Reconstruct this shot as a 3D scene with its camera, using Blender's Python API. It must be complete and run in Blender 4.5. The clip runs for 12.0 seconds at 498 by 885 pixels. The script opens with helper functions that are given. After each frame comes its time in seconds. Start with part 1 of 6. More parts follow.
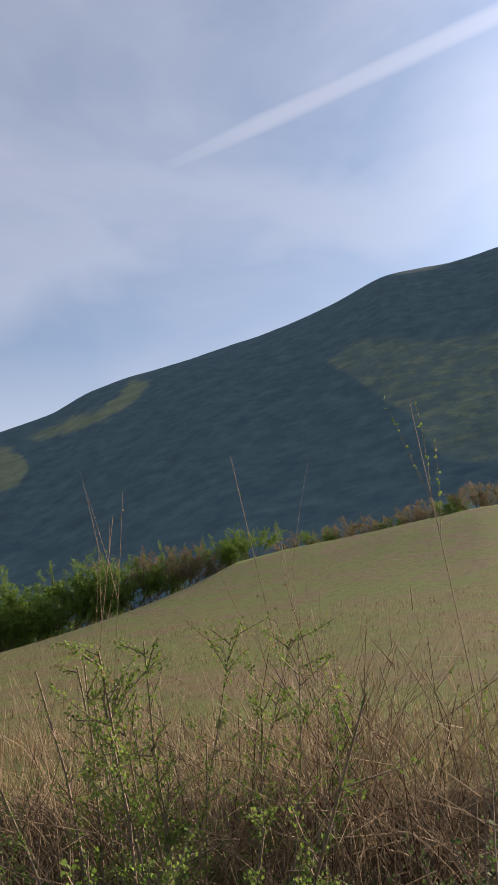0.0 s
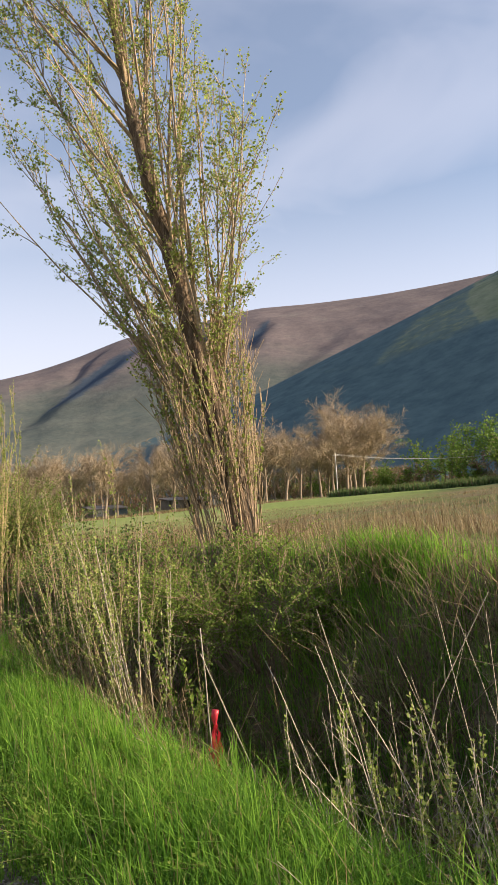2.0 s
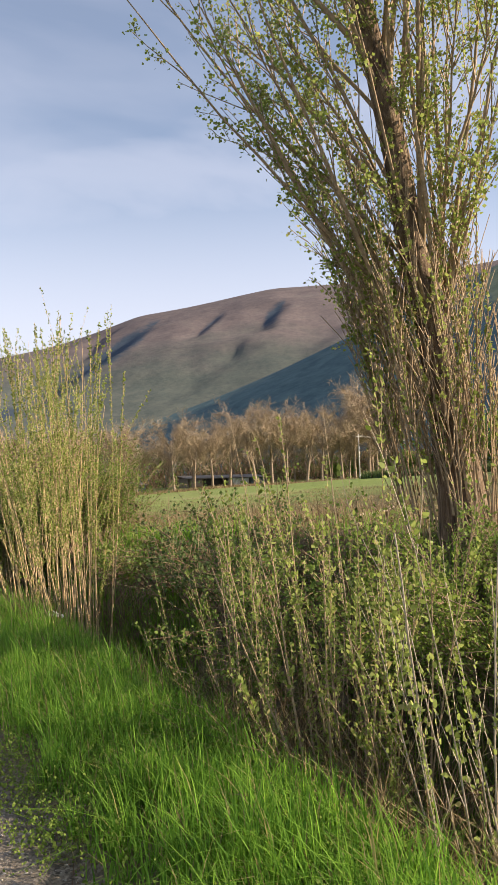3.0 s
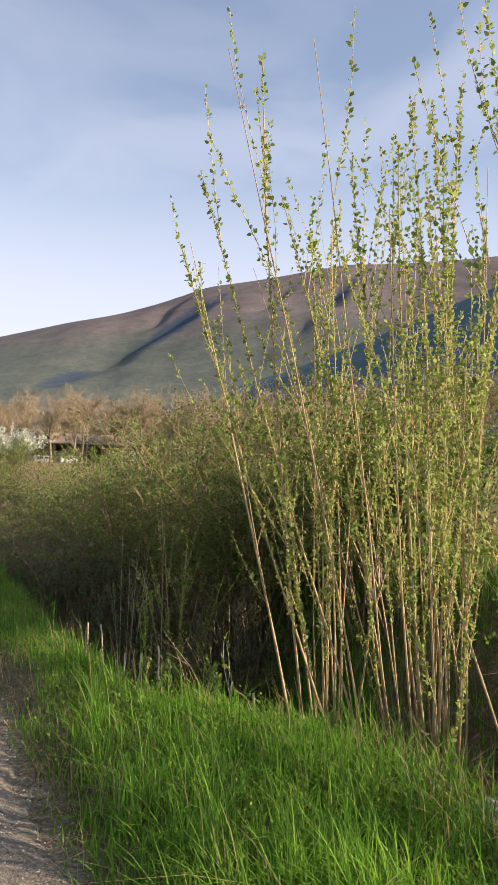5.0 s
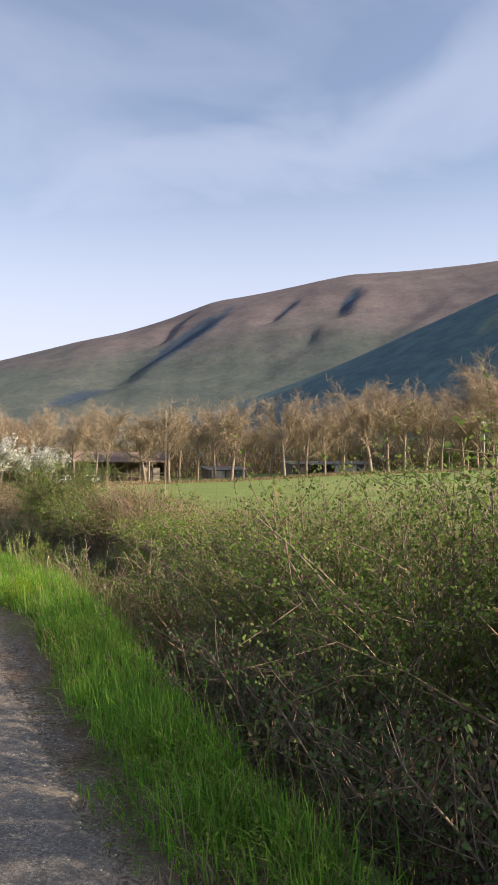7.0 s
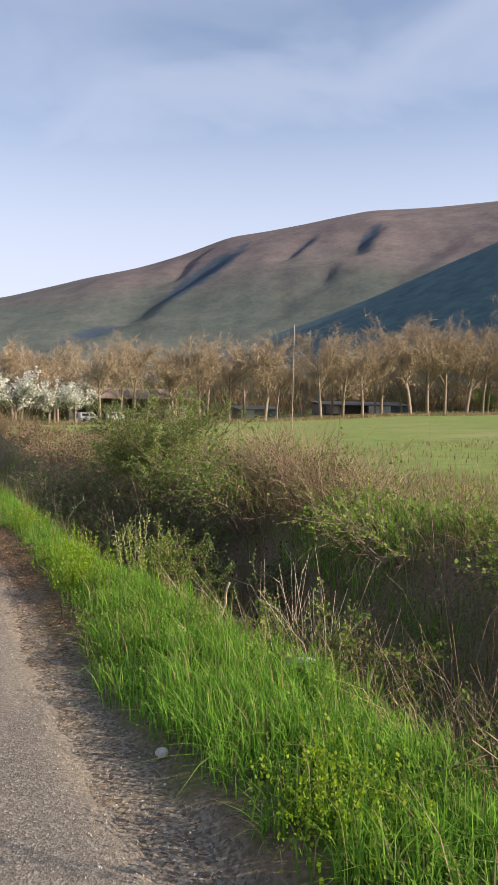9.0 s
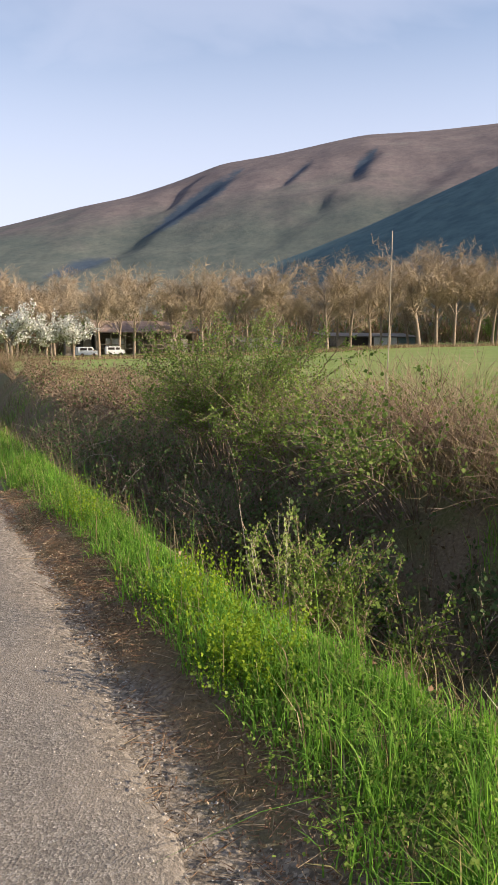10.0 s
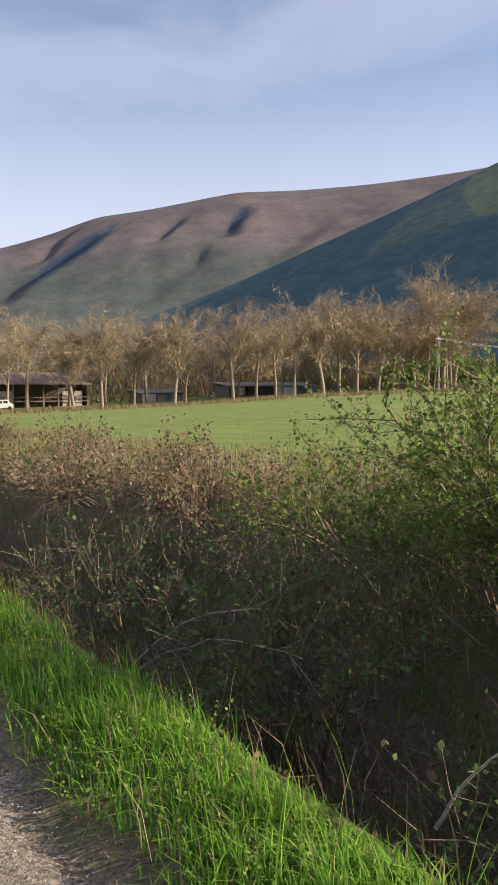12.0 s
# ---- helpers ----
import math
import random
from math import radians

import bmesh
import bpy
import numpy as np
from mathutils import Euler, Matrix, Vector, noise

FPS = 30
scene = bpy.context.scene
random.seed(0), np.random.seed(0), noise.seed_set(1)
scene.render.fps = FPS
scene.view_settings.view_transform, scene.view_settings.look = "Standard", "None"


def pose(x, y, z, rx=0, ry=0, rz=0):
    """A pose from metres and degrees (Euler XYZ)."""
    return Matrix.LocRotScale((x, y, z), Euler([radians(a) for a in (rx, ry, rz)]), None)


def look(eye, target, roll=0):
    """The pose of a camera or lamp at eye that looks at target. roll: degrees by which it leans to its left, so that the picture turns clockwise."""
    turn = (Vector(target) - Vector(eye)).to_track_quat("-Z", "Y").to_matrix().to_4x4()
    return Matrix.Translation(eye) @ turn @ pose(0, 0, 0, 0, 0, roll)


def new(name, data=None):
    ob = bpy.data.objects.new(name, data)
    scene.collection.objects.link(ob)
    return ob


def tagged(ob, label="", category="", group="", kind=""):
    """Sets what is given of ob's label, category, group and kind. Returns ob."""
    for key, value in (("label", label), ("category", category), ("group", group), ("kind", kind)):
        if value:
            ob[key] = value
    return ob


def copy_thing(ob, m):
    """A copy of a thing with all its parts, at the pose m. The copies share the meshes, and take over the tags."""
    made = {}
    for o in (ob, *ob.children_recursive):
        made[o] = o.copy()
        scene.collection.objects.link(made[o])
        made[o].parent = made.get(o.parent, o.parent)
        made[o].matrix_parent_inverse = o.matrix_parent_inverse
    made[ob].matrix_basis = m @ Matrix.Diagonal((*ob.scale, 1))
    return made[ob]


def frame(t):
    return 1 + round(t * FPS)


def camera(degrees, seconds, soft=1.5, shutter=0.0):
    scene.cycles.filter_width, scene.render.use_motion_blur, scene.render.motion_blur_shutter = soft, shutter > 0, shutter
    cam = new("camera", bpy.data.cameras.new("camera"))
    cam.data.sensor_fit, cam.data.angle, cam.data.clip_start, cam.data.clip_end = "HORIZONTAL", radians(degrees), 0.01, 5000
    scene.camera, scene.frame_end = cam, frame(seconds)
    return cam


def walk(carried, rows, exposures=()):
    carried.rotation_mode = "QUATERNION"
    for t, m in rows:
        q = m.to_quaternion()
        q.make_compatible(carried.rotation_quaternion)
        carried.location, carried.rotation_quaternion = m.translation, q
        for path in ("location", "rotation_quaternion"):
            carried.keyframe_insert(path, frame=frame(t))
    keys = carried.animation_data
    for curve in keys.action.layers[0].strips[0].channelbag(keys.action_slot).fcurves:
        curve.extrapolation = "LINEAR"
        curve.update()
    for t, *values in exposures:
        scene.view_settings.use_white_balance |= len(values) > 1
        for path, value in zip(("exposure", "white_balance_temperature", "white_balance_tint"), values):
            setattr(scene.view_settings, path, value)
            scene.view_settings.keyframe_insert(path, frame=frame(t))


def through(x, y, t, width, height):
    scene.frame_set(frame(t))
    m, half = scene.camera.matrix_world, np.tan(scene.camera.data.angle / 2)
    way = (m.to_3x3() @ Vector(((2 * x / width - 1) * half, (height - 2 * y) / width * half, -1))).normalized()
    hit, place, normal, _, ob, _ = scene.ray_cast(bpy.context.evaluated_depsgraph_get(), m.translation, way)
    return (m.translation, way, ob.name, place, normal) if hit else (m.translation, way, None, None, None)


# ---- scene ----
# The camera: carried at eye height along the verge of a straight lane
cam = camera(35.7, 12.0, soft=1.1)
PATH = [
    (0.0, 0.000, 0.000, 1.762, -73.85, 15.23, -5.22),
    (0.2, -0.006, 0.632, 1.737, -66.52, 12.35, -4.60),
    (0.5, -0.014, 1.581, 1.698, -55.42, 7.71, -4.35),
    (0.8, -0.023, 2.530, 1.660, -44.95, 2.79, -4.80),
    (1.0, -0.030, 3.163, 1.634, -40.00, 4.67, -4.31),
    (1.5, -0.047, 4.746, 1.572, -34.27, 6.41, -2.44),
    (2.0, -0.070, 6.332, 1.517, -31.95, 4.43, -3.15),
    (2.5, -0.106, 7.917, 1.483, -30.26, 3.09, -3.28),
    (3.0, -0.118, 9.499, 1.474, -31.01, 3.03, -1.81),
    (3.5, -0.118, 11.080, 1.490, -30.90, 3.00, -0.60),
    (4.4, -0.102, 13.946, 1.520, -27.72, 1.24, 1.20),
    (5.0, -0.079, 15.862, 1.519, -26.48, 1.19, 1.82),
    (5.5, -0.084, 17.465, 1.495, -26.43, 1.58, 1.52),
    (6.0, -0.131, 19.069, 1.485, -25.92, 2.17, 1.65),
    (6.5, -0.178, 20.666, 1.479, -25.81, 2.22, 0.44),
    (7.0, -0.209, 22.269, 1.488, -25.74, 2.15, -0.15),
    (7.5, -0.221, 23.879, 1.502, -26.00, 2.34, -0.40),
    (8.0, -0.210, 25.496, 1.517, -25.80, 2.35, -0.90),
    (8.5, -0.174, 27.119, 1.523, -24.83, 1.61, -0.59),
    (9.0, -0.131, 28.746, 1.509, -24.81, -2.35, 0.74),
    (9.5, -0.109, 30.377, 1.495, -25.08, -6.12, 1.37),
    (10.0, -0.093, 31.996, 1.490, -25.27, -7.29, 0.18),
    (10.5, -0.077, 33.584, 1.492, -25.72, -5.60, -0.99),
    (11.0, -0.061, 35.144, 1.491, -28.55, -4.38, -0.51),
    (11.5, -0.030, 36.677, 1.482, -32.44, -4.40, 0.26),
    (12.0, -0.000, 38.210, 1.484, -34.02, -3.61, -0.62),
]


def held(x, y, z, yaw, pitch, roll):
    ahead = Vector((-math.sin(radians(yaw)) * math.cos(radians(pitch)), math.cos(radians(yaw)) * math.cos(radians(pitch)), math.sin(radians(pitch))))
    eye = Vector((x, y, z))
    return look(eye, eye + ahead, roll)


walk(cam, [(t, held(*row)) for t, *row in PATH], exposures=[(0.0, 0.90, 6850, 13), (0.5, 1.16, 6850, 13), (1.2, 1.20, 6850, 13), (5.5, 1.20, 6700, 13), (8.5, 1.04, 6450, 13), (9.5, 1.12, 6450, 13), (11.3, 1.15, 6450, 13), (12.0, 1.04, 6500, 13)])

# ---- light: low evening sun over the right-hand mountain, thin cloud ----
SUN_AZ, SUN_EL = 127.0, 25.0          # degrees clockwise from +y, and up
world = bpy.data.worlds.new("sky")
scene.world = world
world.use_nodes = True
wt = world.node_tree
wt.nodes.clear()


def wnode(kind, **inputs):
    n = wt.nodes.new(kind)
    for k, v in inputs.items():
        n.inputs[k.replace("_", " ")].default_value = v
    return n


w_out = wnode("ShaderNodeOutputWorld")
w_bg = wnode("ShaderNodeBackground", Strength=0.079)
w_sky = wnode("ShaderNodeTexSky")
w_sky.sky_type, w_sky.sun_disc = "NISHITA", False
w_sky.sun_elevation, w_sky.sun_rotation = radians(SUN_EL), radians(SUN_AZ)
w_sky.air_density, w_sky.dust_density, w_sky.ozone_density = 1.0, 0.22, 1.6
w_co = wnode("ShaderNodeTexCoord")
w_map = wnode("ShaderNodeMapping")
w_map.inputs["Scale"].default_value = (1.3, 1.3, 3.2)
w_map.inputs["Rotation"].default_value = (0.30, 0.42, 0.4)
w_n = wnode("ShaderNodeTexNoise", Scale=1.7, Detail=5.0, Roughness=0.5, Distortion=0.5)
w_r = wnode("ShaderNodeValToRGB")
w_r.color_ramp.elements[0].position, w_r.color_ramp.elements[1].position = 0.34, 0.76
w_r.color_ramp.elements[0].color = (0.15, 0.15, 0.15, 1)
w_r.color_ramp.elements[1].color = (0.56, 0.56, 0.56, 1)
w_mix = wnode("ShaderNodeMix")
w_mix.data_type = "RGBA"
w_mix.inputs[7].default_value = (5.05, 5.25, 6.2, 1)
# thin white haze that thickens towards the ridges
w_sep = wnode("ShaderNodeSeparateXYZ")
w_hz = wnode("ShaderNodeMapRange")
w_hz.inputs["From Min"].default_value, w_hz.inputs["From Max"].default_value = 0.10, 0.50
w_hz.inputs["To Min"].default_value, w_hz.inputs["To Max"].default_value = 0.84, 0.0
w_hz.interpolation_type = "SMOOTHSTEP"
w_add = wnode("ShaderNodeMath")
w_add.operation = "MAXIMUM"
# a long straight vapour trail that has spread out
w_dot = wnode("ShaderNodeVectorMath")
w_dot.operation = "DOT_PRODUCT"
a1 = Vector((math.sin(radians(98)) * math.cos(radians(40.2)), math.cos(radians(98)) * math.cos(radians(40.2)), math.sin(radians(40.2))))
a2 = Vector((math.sin(radians(64.4)) * math.cos(radians(33.6)), math.cos(radians(64.4)) * math.cos(radians(33.6)), math.sin(radians(33.6))))
w_dot.inputs[1].default_value = a1.cross(a2).normalized()
w_abs = wnode("ShaderNodeMath")
w_abs.operation = "ABSOLUTE"
w_tr = wnode("ShaderNodeMapRange")
w_tr.inputs["From Min"].default_value, w_tr.inputs["From Max"].default_value = 0.003, 0.022
w_tr.inputs["To Min"].default_value, w_tr.inputs["To Max"].default_value = 0.5, 0.0
w_tr.interpolation_type = "SMOOTHSTEP"
b1 = Vector((math.sin(radians(14)) * math.cos(radians(19)), math.cos(radians(14)) * math.cos(radians(19)), math.sin(radians(19))))
b2 = Vector((math.sin(radians(45)) * math.cos(radians(30)), math.cos(radians(45)) * math.cos(radians(30)), math.sin(radians(30))))
w_dot2 = wnode("ShaderNodeVectorMath")
w_dot2.operation = "DOT_PRODUCT"
w_dot2.inputs[1].default_value = b1.cross(b2).normalized()
w_warp = wnode("ShaderNodeMath")
w_warp.operation = "MULTIPLY_ADD"
w_abs2 = wnode("ShaderNodeMath")
w_abs2.operation = "ABSOLUTE"
w_st = wnode("ShaderNodeMapRange")
w_st.inputs["From Min"].default_value, w_st.inputs["From Max"].default_value = 0.0, 0.13
w_st.inputs["To Min"].default_value, w_st.inputs["To Max"].default_value = 0.42, 0.0
w_st.interpolation_type = "SMOOTHSTEP"
w_add2 = wnode("ShaderNodeMath")
w_add2.operation = "MAXIMUM"
w_fade = wnode("ShaderNodeVectorMath")
w_fade.operation = "DOT_PRODUCT"
w_fade.inputs[1].default_value = a1
w_fr = wnode("ShaderNodeMapRange")
w_fr.inputs["From Min"].default_value, w_fr.inputs["From Max"].default_value = 0.80, 0.96
w_mul = wnode("ShaderNodeMath")
w_mul.operation = "MULTIPLY"
w_max = wnode("ShaderNodeMath")
w_max.operation = "MAXIMUM"
wl = wt.links.new
wl(w_co.outputs["Generated"], w_map.inputs[0])
wl(w_map.outputs[0], w_n.inputs["Vector"])
wl(w_n.outputs["Fac"], w_r.inputs[0])
wl(w_co.outputs["Generated"], w_dot.inputs[0])
wl(w_dot.outputs["Value"], w_abs.inputs[0])
wl(w_abs.outputs[0], w_tr.inputs["Value"])
wl(w_co.outputs["Generated"], w_fade.inputs[0])
wl(w_fade.outputs["Value"], w_fr.inputs["Value"])
wl(w_tr.outputs[0], w_mul.inputs[0])
wl(w_fr.outputs[0], w_mul.inputs[1])
wl(w_co.outputs["Generated"], w_sep.inputs[0])
wl(w_sep.outputs["Z"], w_hz.inputs["Value"])
wl(w_r.outputs[0], w_add.inputs[0])
wl(w_hz.outputs[0], w_add.inputs[1])
wl(w_co.outputs["Generated"], w_dot2.inputs[0])
w_warp.inputs[1].default_value = 0.40
wl(w_n.outputs["Fac"], w_warp.inputs[0])
w_warp.inputs[2].default_value = -0.20
w_shift = wnode("ShaderNodeMath")
w_shift.operation = "ADD"
wl(w_warp.outputs[0], w_shift.inputs[0])
wl(w_dot2.outputs["Value"], w_shift.inputs[1])
wl(w_shift.outputs[0], w_abs2.inputs[0])
wl(w_abs2.outputs[0], w_st.inputs["Value"])
wl(w_add.outputs[0], w_add2.inputs[0])
wl(w_st.outputs[0], w_add2.inputs[1])
wl(w_add2.outputs[0], w_max.inputs[0])
wl(w_mul.outputs[0], w_max.inputs[1])
wl(w_max.outputs[0], w_mix.inputs[0])
wl(w_sky.outputs[0], w_mix.inputs[6])
w_glow = wnode("ShaderNodeVectorMath")
w_glow.operation = "DOT_PRODUCT"
w_glow.inputs[1].default_value = (math.sin(radians(SUN_AZ)) * math.cos(radians(SUN_EL)), math.cos(radians(SUN_AZ)) * math.cos(radians(SUN_EL)), math.sin(radians(SUN_EL)))
w_clip = wnode("ShaderNodeMath")
w_clip.operation = "MAXIMUM"
w_clip.inputs[1].default_value = 0.0
w_pow = wnode("ShaderNodeMath")
w_pow.operation = "POWER"
w_pow.inputs[1].default_value = 14.0
w_gain = wnode("ShaderNodeMath")
w_gain.operation = "MULTIPLY_ADD"
w_gain.inputs[1].default_value, w_gain.inputs[2].default_value = 2.2, 1.0
w_sc = wnode("ShaderNodeVectorMath")
w_sc.operation = "SCALE"
wl(w_co.outputs["Generated"], w_glow.inputs[0])
wl(w_glow.outputs["Value"], w_clip.inputs[0])
wl(w_clip.outputs[0], w_pow.inputs[0])
wl(w_pow.outputs[0], w_gain.inputs[0])
wl(w_mix.outputs[2], w_sc.inputs[0])
wl(w_gain.outputs[0], w_sc.inputs["Scale"])
wl(w_sc.outputs[0], w_bg.inputs[0])
wl(w_bg.outputs[0], w_out.inputs[0])

sun = new("sun", bpy.data.lights.new("sun", "SUN"))
sun.data.energy, sun.data.angle, sun.data.color = 4.5, radians(0.6), (1.0, 0.84, 0.63)
sun_dir = Vector((math.sin(radians(SUN_AZ)) * math.cos(radians(SUN_EL)), math.cos(radians(SUN_AZ)) * math.cos(radians(SUN_EL)), math.sin(radians(SUN_EL))))
sun.matrix_world = look(sun_dir * 100, (0, 0, 0))

# ---- materials ----


class Nodes:
    """A small builder for node materials."""

    def __init__(self, name):
        self.m = bpy.data.materials.new(name)
        self.m.use_nodes = True
        self.t = self.m.node_tree
        self.t.nodes.clear()
        self.out = self.t.nodes.new("ShaderNodeOutputMaterial")

    def n(self, kind, **kw):
        node = self.t.nodes.new(kind)
        for k, v in kw.items():
            k = k.replace("_", " ")
            if hasattr(v, "is_output"):
                self.t.links.new(v, node.inputs[k])
            else:
                node.inputs[k].default_value = v
        return node

    def pos(self):
        return self.t.nodes.new("ShaderNodeNewGeometry").outputs["Position"]

    def obj(self):
        return self.t.nodes.new("ShaderNodeTexCoord").outputs["Object"]

    def island(self):
        return self.t.nodes.new("ShaderNodeNewGeometry").outputs["Random Per Island"]

    def rand(self):
        return self.t.nodes.new("ShaderNodeObjectInfo").outputs["Random"]

    def noise(self, vec, scale, detail=4.0, rough=0.55, dist=0.0):
        return self.n("ShaderNodeTexNoise", Vector=vec, Scale=scale, Detail=detail, Roughness=rough, Distortion=dist).outputs["Fac"]

    def ramp(self, fac, *stops):
        r = self.t.nodes.new("ShaderNodeValToRGB")
        self.t.links.new(fac, r.inputs[0])
        e = r.color_ramp.elements
        while len(e) < len(stops):
            e.new(0.5)
        for el, (p, c) in zip(e, stops):
            el.position, el.color = p, (*c, 1) if len(c) == 3 else c
        return r.outputs[0]

    def mix(self, fac, a, b, mode="MIX"):
        m = self.t.nodes.new("ShaderNodeMix")
        m.data_type, m.blend_type = "RGBA", mode
        for sock, v in ((m.inputs[0], fac), (m.inputs[6], a), (m.inputs[7], b)):
            if hasattr(v, "is_output"):
                self.t.links.new(v, sock)
            else:
                sock.default_value = (*v, 1) if isinstance(v, tuple) else v
        return m.outputs[2]

    def span(self, v, a, b, c=0.0, d=1.0):
        r = self.n("ShaderNodeMapRange", Value=v)
        r.interpolation_type = "SMOOTHSTEP"
        for k, x in zip(("From Min", "From Max", "To Min", "To Max"), (a, b, c, d)):
            r.inputs[k].default_value = x
        return r.outputs[0]

    def math(self, op, a, b=0.0):
        m = self.t.nodes.new("ShaderNodeMath")
        m.operation = op
        for sock, v in zip(m.inputs, (a, b)):
            if hasattr(v, "is_output"):
                self.t.links.new(v, sock)
            else:
                sock.default_value = v
        return m.outputs[0]

    def xyz(self, v):
        return self.n("ShaderNodeSeparateXYZ", Vector=v).outputs

    def bump(self, h, strength, dist):
        return self.n("ShaderNodeBump", Height=h, Strength=strength, Distance=dist).outputs[0]

    def surface(self, colour, rough=0.85, normal=None, spec=0.3, metal=0.0, through=0.0, glow=None):
        kw = {"Base_Color": colour if hasattr(colour, "is_output") else (*colour, 1), "Roughness": rough, "Specular_IOR_Level": spec, "Metallic": metal}
        if normal is not None:
            kw["Normal"] = normal
        p = self.n("ShaderNodeBsdfPrincipled", **kw)
        shader = p.outputs[0]
        if through:
            tr = self.n("ShaderNodeBsdfTranslucent", Color=colour if hasattr(colour, "is_output") else (*colour, 1))
            mx = self.n("ShaderNodeMixShader", Fac=through)
            self.t.links.new(shader, mx.inputs[1])
            self.t.links.new(tr.outputs[0], mx.inputs[2])
            shader = mx.outputs[0]
        self.t.links.new(shader, self.out.inputs[0])
        return self.m


def leaf_mat(name, dark, light, dry=None, dry_part=0.0, through=0.35, rough=0.68):
    k = Nodes(name)
    i = k.island()
    c = k.ramp(i, (0.0, dark), (0.55, tuple((a + b) / 2 for a, b in zip(dark, light))), (1.0, light))
    v = k.noise(k.pos(), 2.2, 3.0)
    c = k.mix(k.span(v, 0.35, 0.65), k.mix(1.0, c, (0.72, 0.75, 0.7), "MULTIPLY"), c)
    if dry:
        r = k.math("FRACT", k.math("MULTIPLY", i, 17.31))
        c = k.mix(k.math("LESS_THAN", r, dry_part), c, dry)
    return k.surface(c, rough, spec=0.25, through=through)


def stem_mat(name, dark, light, scale=30.0, rough=0.8):
    k = Nodes(name)
    n1 = k.noise(k.pos(), scale, 4.0)
    c = k.ramp(n1, (0.3, dark), (0.7, light))
    c = k.mix(k.math("MULTIPLY", k.island(), 0.5), c, tuple(x * 0.6 for x in light))
    return k.surface(c, rough, k.bump(k.noise(k.pos(), scale * 4, 3.0), 0.4, 0.004))


M = {}
M["grass"] = leaf_mat("grass_blades", (0.090, 0.222, 0.026), (0.31, 0.54, 0.070), (0.38, 0.33, 0.14), 0.05, 0.58)
M["yellow_grass"] = leaf_mat("yellow_green_weed", (0.16, 0.28, 0.012), (0.34, 0.44, 0.03), None, 0, 0.5)
M["straw"] = leaf_mat("straw", (0.20, 0.14, 0.07), (0.46, 0.36, 0.21), (0.13, 0.085, 0.05), 0.2, 0.3, 0.7)
M["red_straw"] = leaf_mat("reddish_straw", (0.26, 0.18, 0.12), (0.54, 0.41, 0.285), (0.10, 0.06, 0.04), 0.2, 0.3, 0.7)
M["leaf_green"] = leaf_mat("leaf_green", (0.095, 0.165, 0.03), (0.27, 0.355, 0.085), (0.26, 0.19, 0.09), 0.07, 0.5)
M["leaf_bright"] = leaf_mat("leaf_bright", (0.13, 0.205, 0.032), (0.31, 0.40, 0.085), None, 0, 0.5)
M["leaf_dark"] = leaf_mat("leaf_dark", (0.068, 0.115, 0.038), (0.18, 0.25, 0.085), (0.16, 0.115, 0.065), 0.15, 0.42)
M["leaf_poplar"] = leaf_mat("leaf_poplar", (0.21, 0.28, 0.055), (0.46, 0.52, 0.16), (0.40, 0.36, 0.15), 0.06, 0.55)
M["leaf_brown"] = leaf_mat("leaf_brown", (0.17, 0.105, 0.065), (0.37, 0.26, 0.17), (0.10, 0.14, 0.04), 0.25, 0.35)
M["leaf_far"] = leaf_mat("leaf_far", (0.09, 0.17, 0.03), (0.22, 0.32, 0.06), None, 0, 0.4)
M["blossom"] = leaf_mat("blossom_white", (0.70, 0.68, 0.63), (0.90, 0.88, 0.84), (0.16, 0.2, 0.06), 0.12, 0.4)
M["twig"] = stem_mat("twig", (0.13, 0.085, 0.05), (0.34, 0.25, 0.16))
M["twig_dark"] = stem_mat("twig_dark", (0.095, 0.068, 0.05), (0.26, 0.195, 0.14))
M["twig_pale"] = stem_mat("twig_pale", (0.30, 0.24, 0.17), (0.55, 0.47, 0.36))
M["limb"] = stem_mat("pale_limb", (0.20, 0.14, 0.085), (0.46, 0.35, 0.22))
M["shoot"] = stem_mat("young_shoot", (0.30, 0.20, 0.10), (0.60, 0.45, 0.26))
M["bare_twig"] = stem_mat("bare_crown_twig", (0.245, 0.18, 0.115), (0.46, 0.365, 0.245), 3.0)
M["far_bark"] = stem_mat("far_bark", (0.165, 0.12, 0.085), (0.36, 0.285, 0.21), 4.0)

k = Nodes("poplar_bark")
p = k.pos()
st = k.n("ShaderNodeMapping", Vector=p, Scale=(14, 14, 2.2)).outputs[0]
f1 = k.noise(st, 2.0, 6.0, 0.65, 0.6)
M["bark"] = k.surface(k.ramp(f1, (0.3, (0.05, 0.034, 0.024)), (0.5, (0.15, 0.105, 0.07)), (0.75, (0.31, 0.235, 0.16))), 0.9, k.bump(f1, 0.9, 0.03))

# asphalt worn to pale chippings, with reddish dust
k = Nodes("worn_asphalt")
p = k.pos()
chips = k.n("ShaderNodeTexVoronoi", Vector=p, Scale=95.0, Randomness=1.0)
grit = k.noise(p, 240.0, 2.0)
c = k.ramp(chips.outputs["Color"], (0.1, (0.098, 0.089, 0.077)), (0.5, (0.182, 0.164, 0.140)), (0.9, (0.34, 0.312, 0.268)))
c = k.mix(k.span(grit, 0.42, 0.66), c, (0.105, 0.09, 0.074))
patch = k.noise(p, 1.3, 4.0, 0.6)
c = k.mix(k.math("MULTIPLY", k.span(patch, 0.45, 0.7), 0.35), c, (0.265, 0.222, 0.175))
streak = k.noise(k.n("ShaderNodeMapping", Vector=p, Scale=(3.0, 0.25, 1)).outputs[0], 2.0, 3.0)
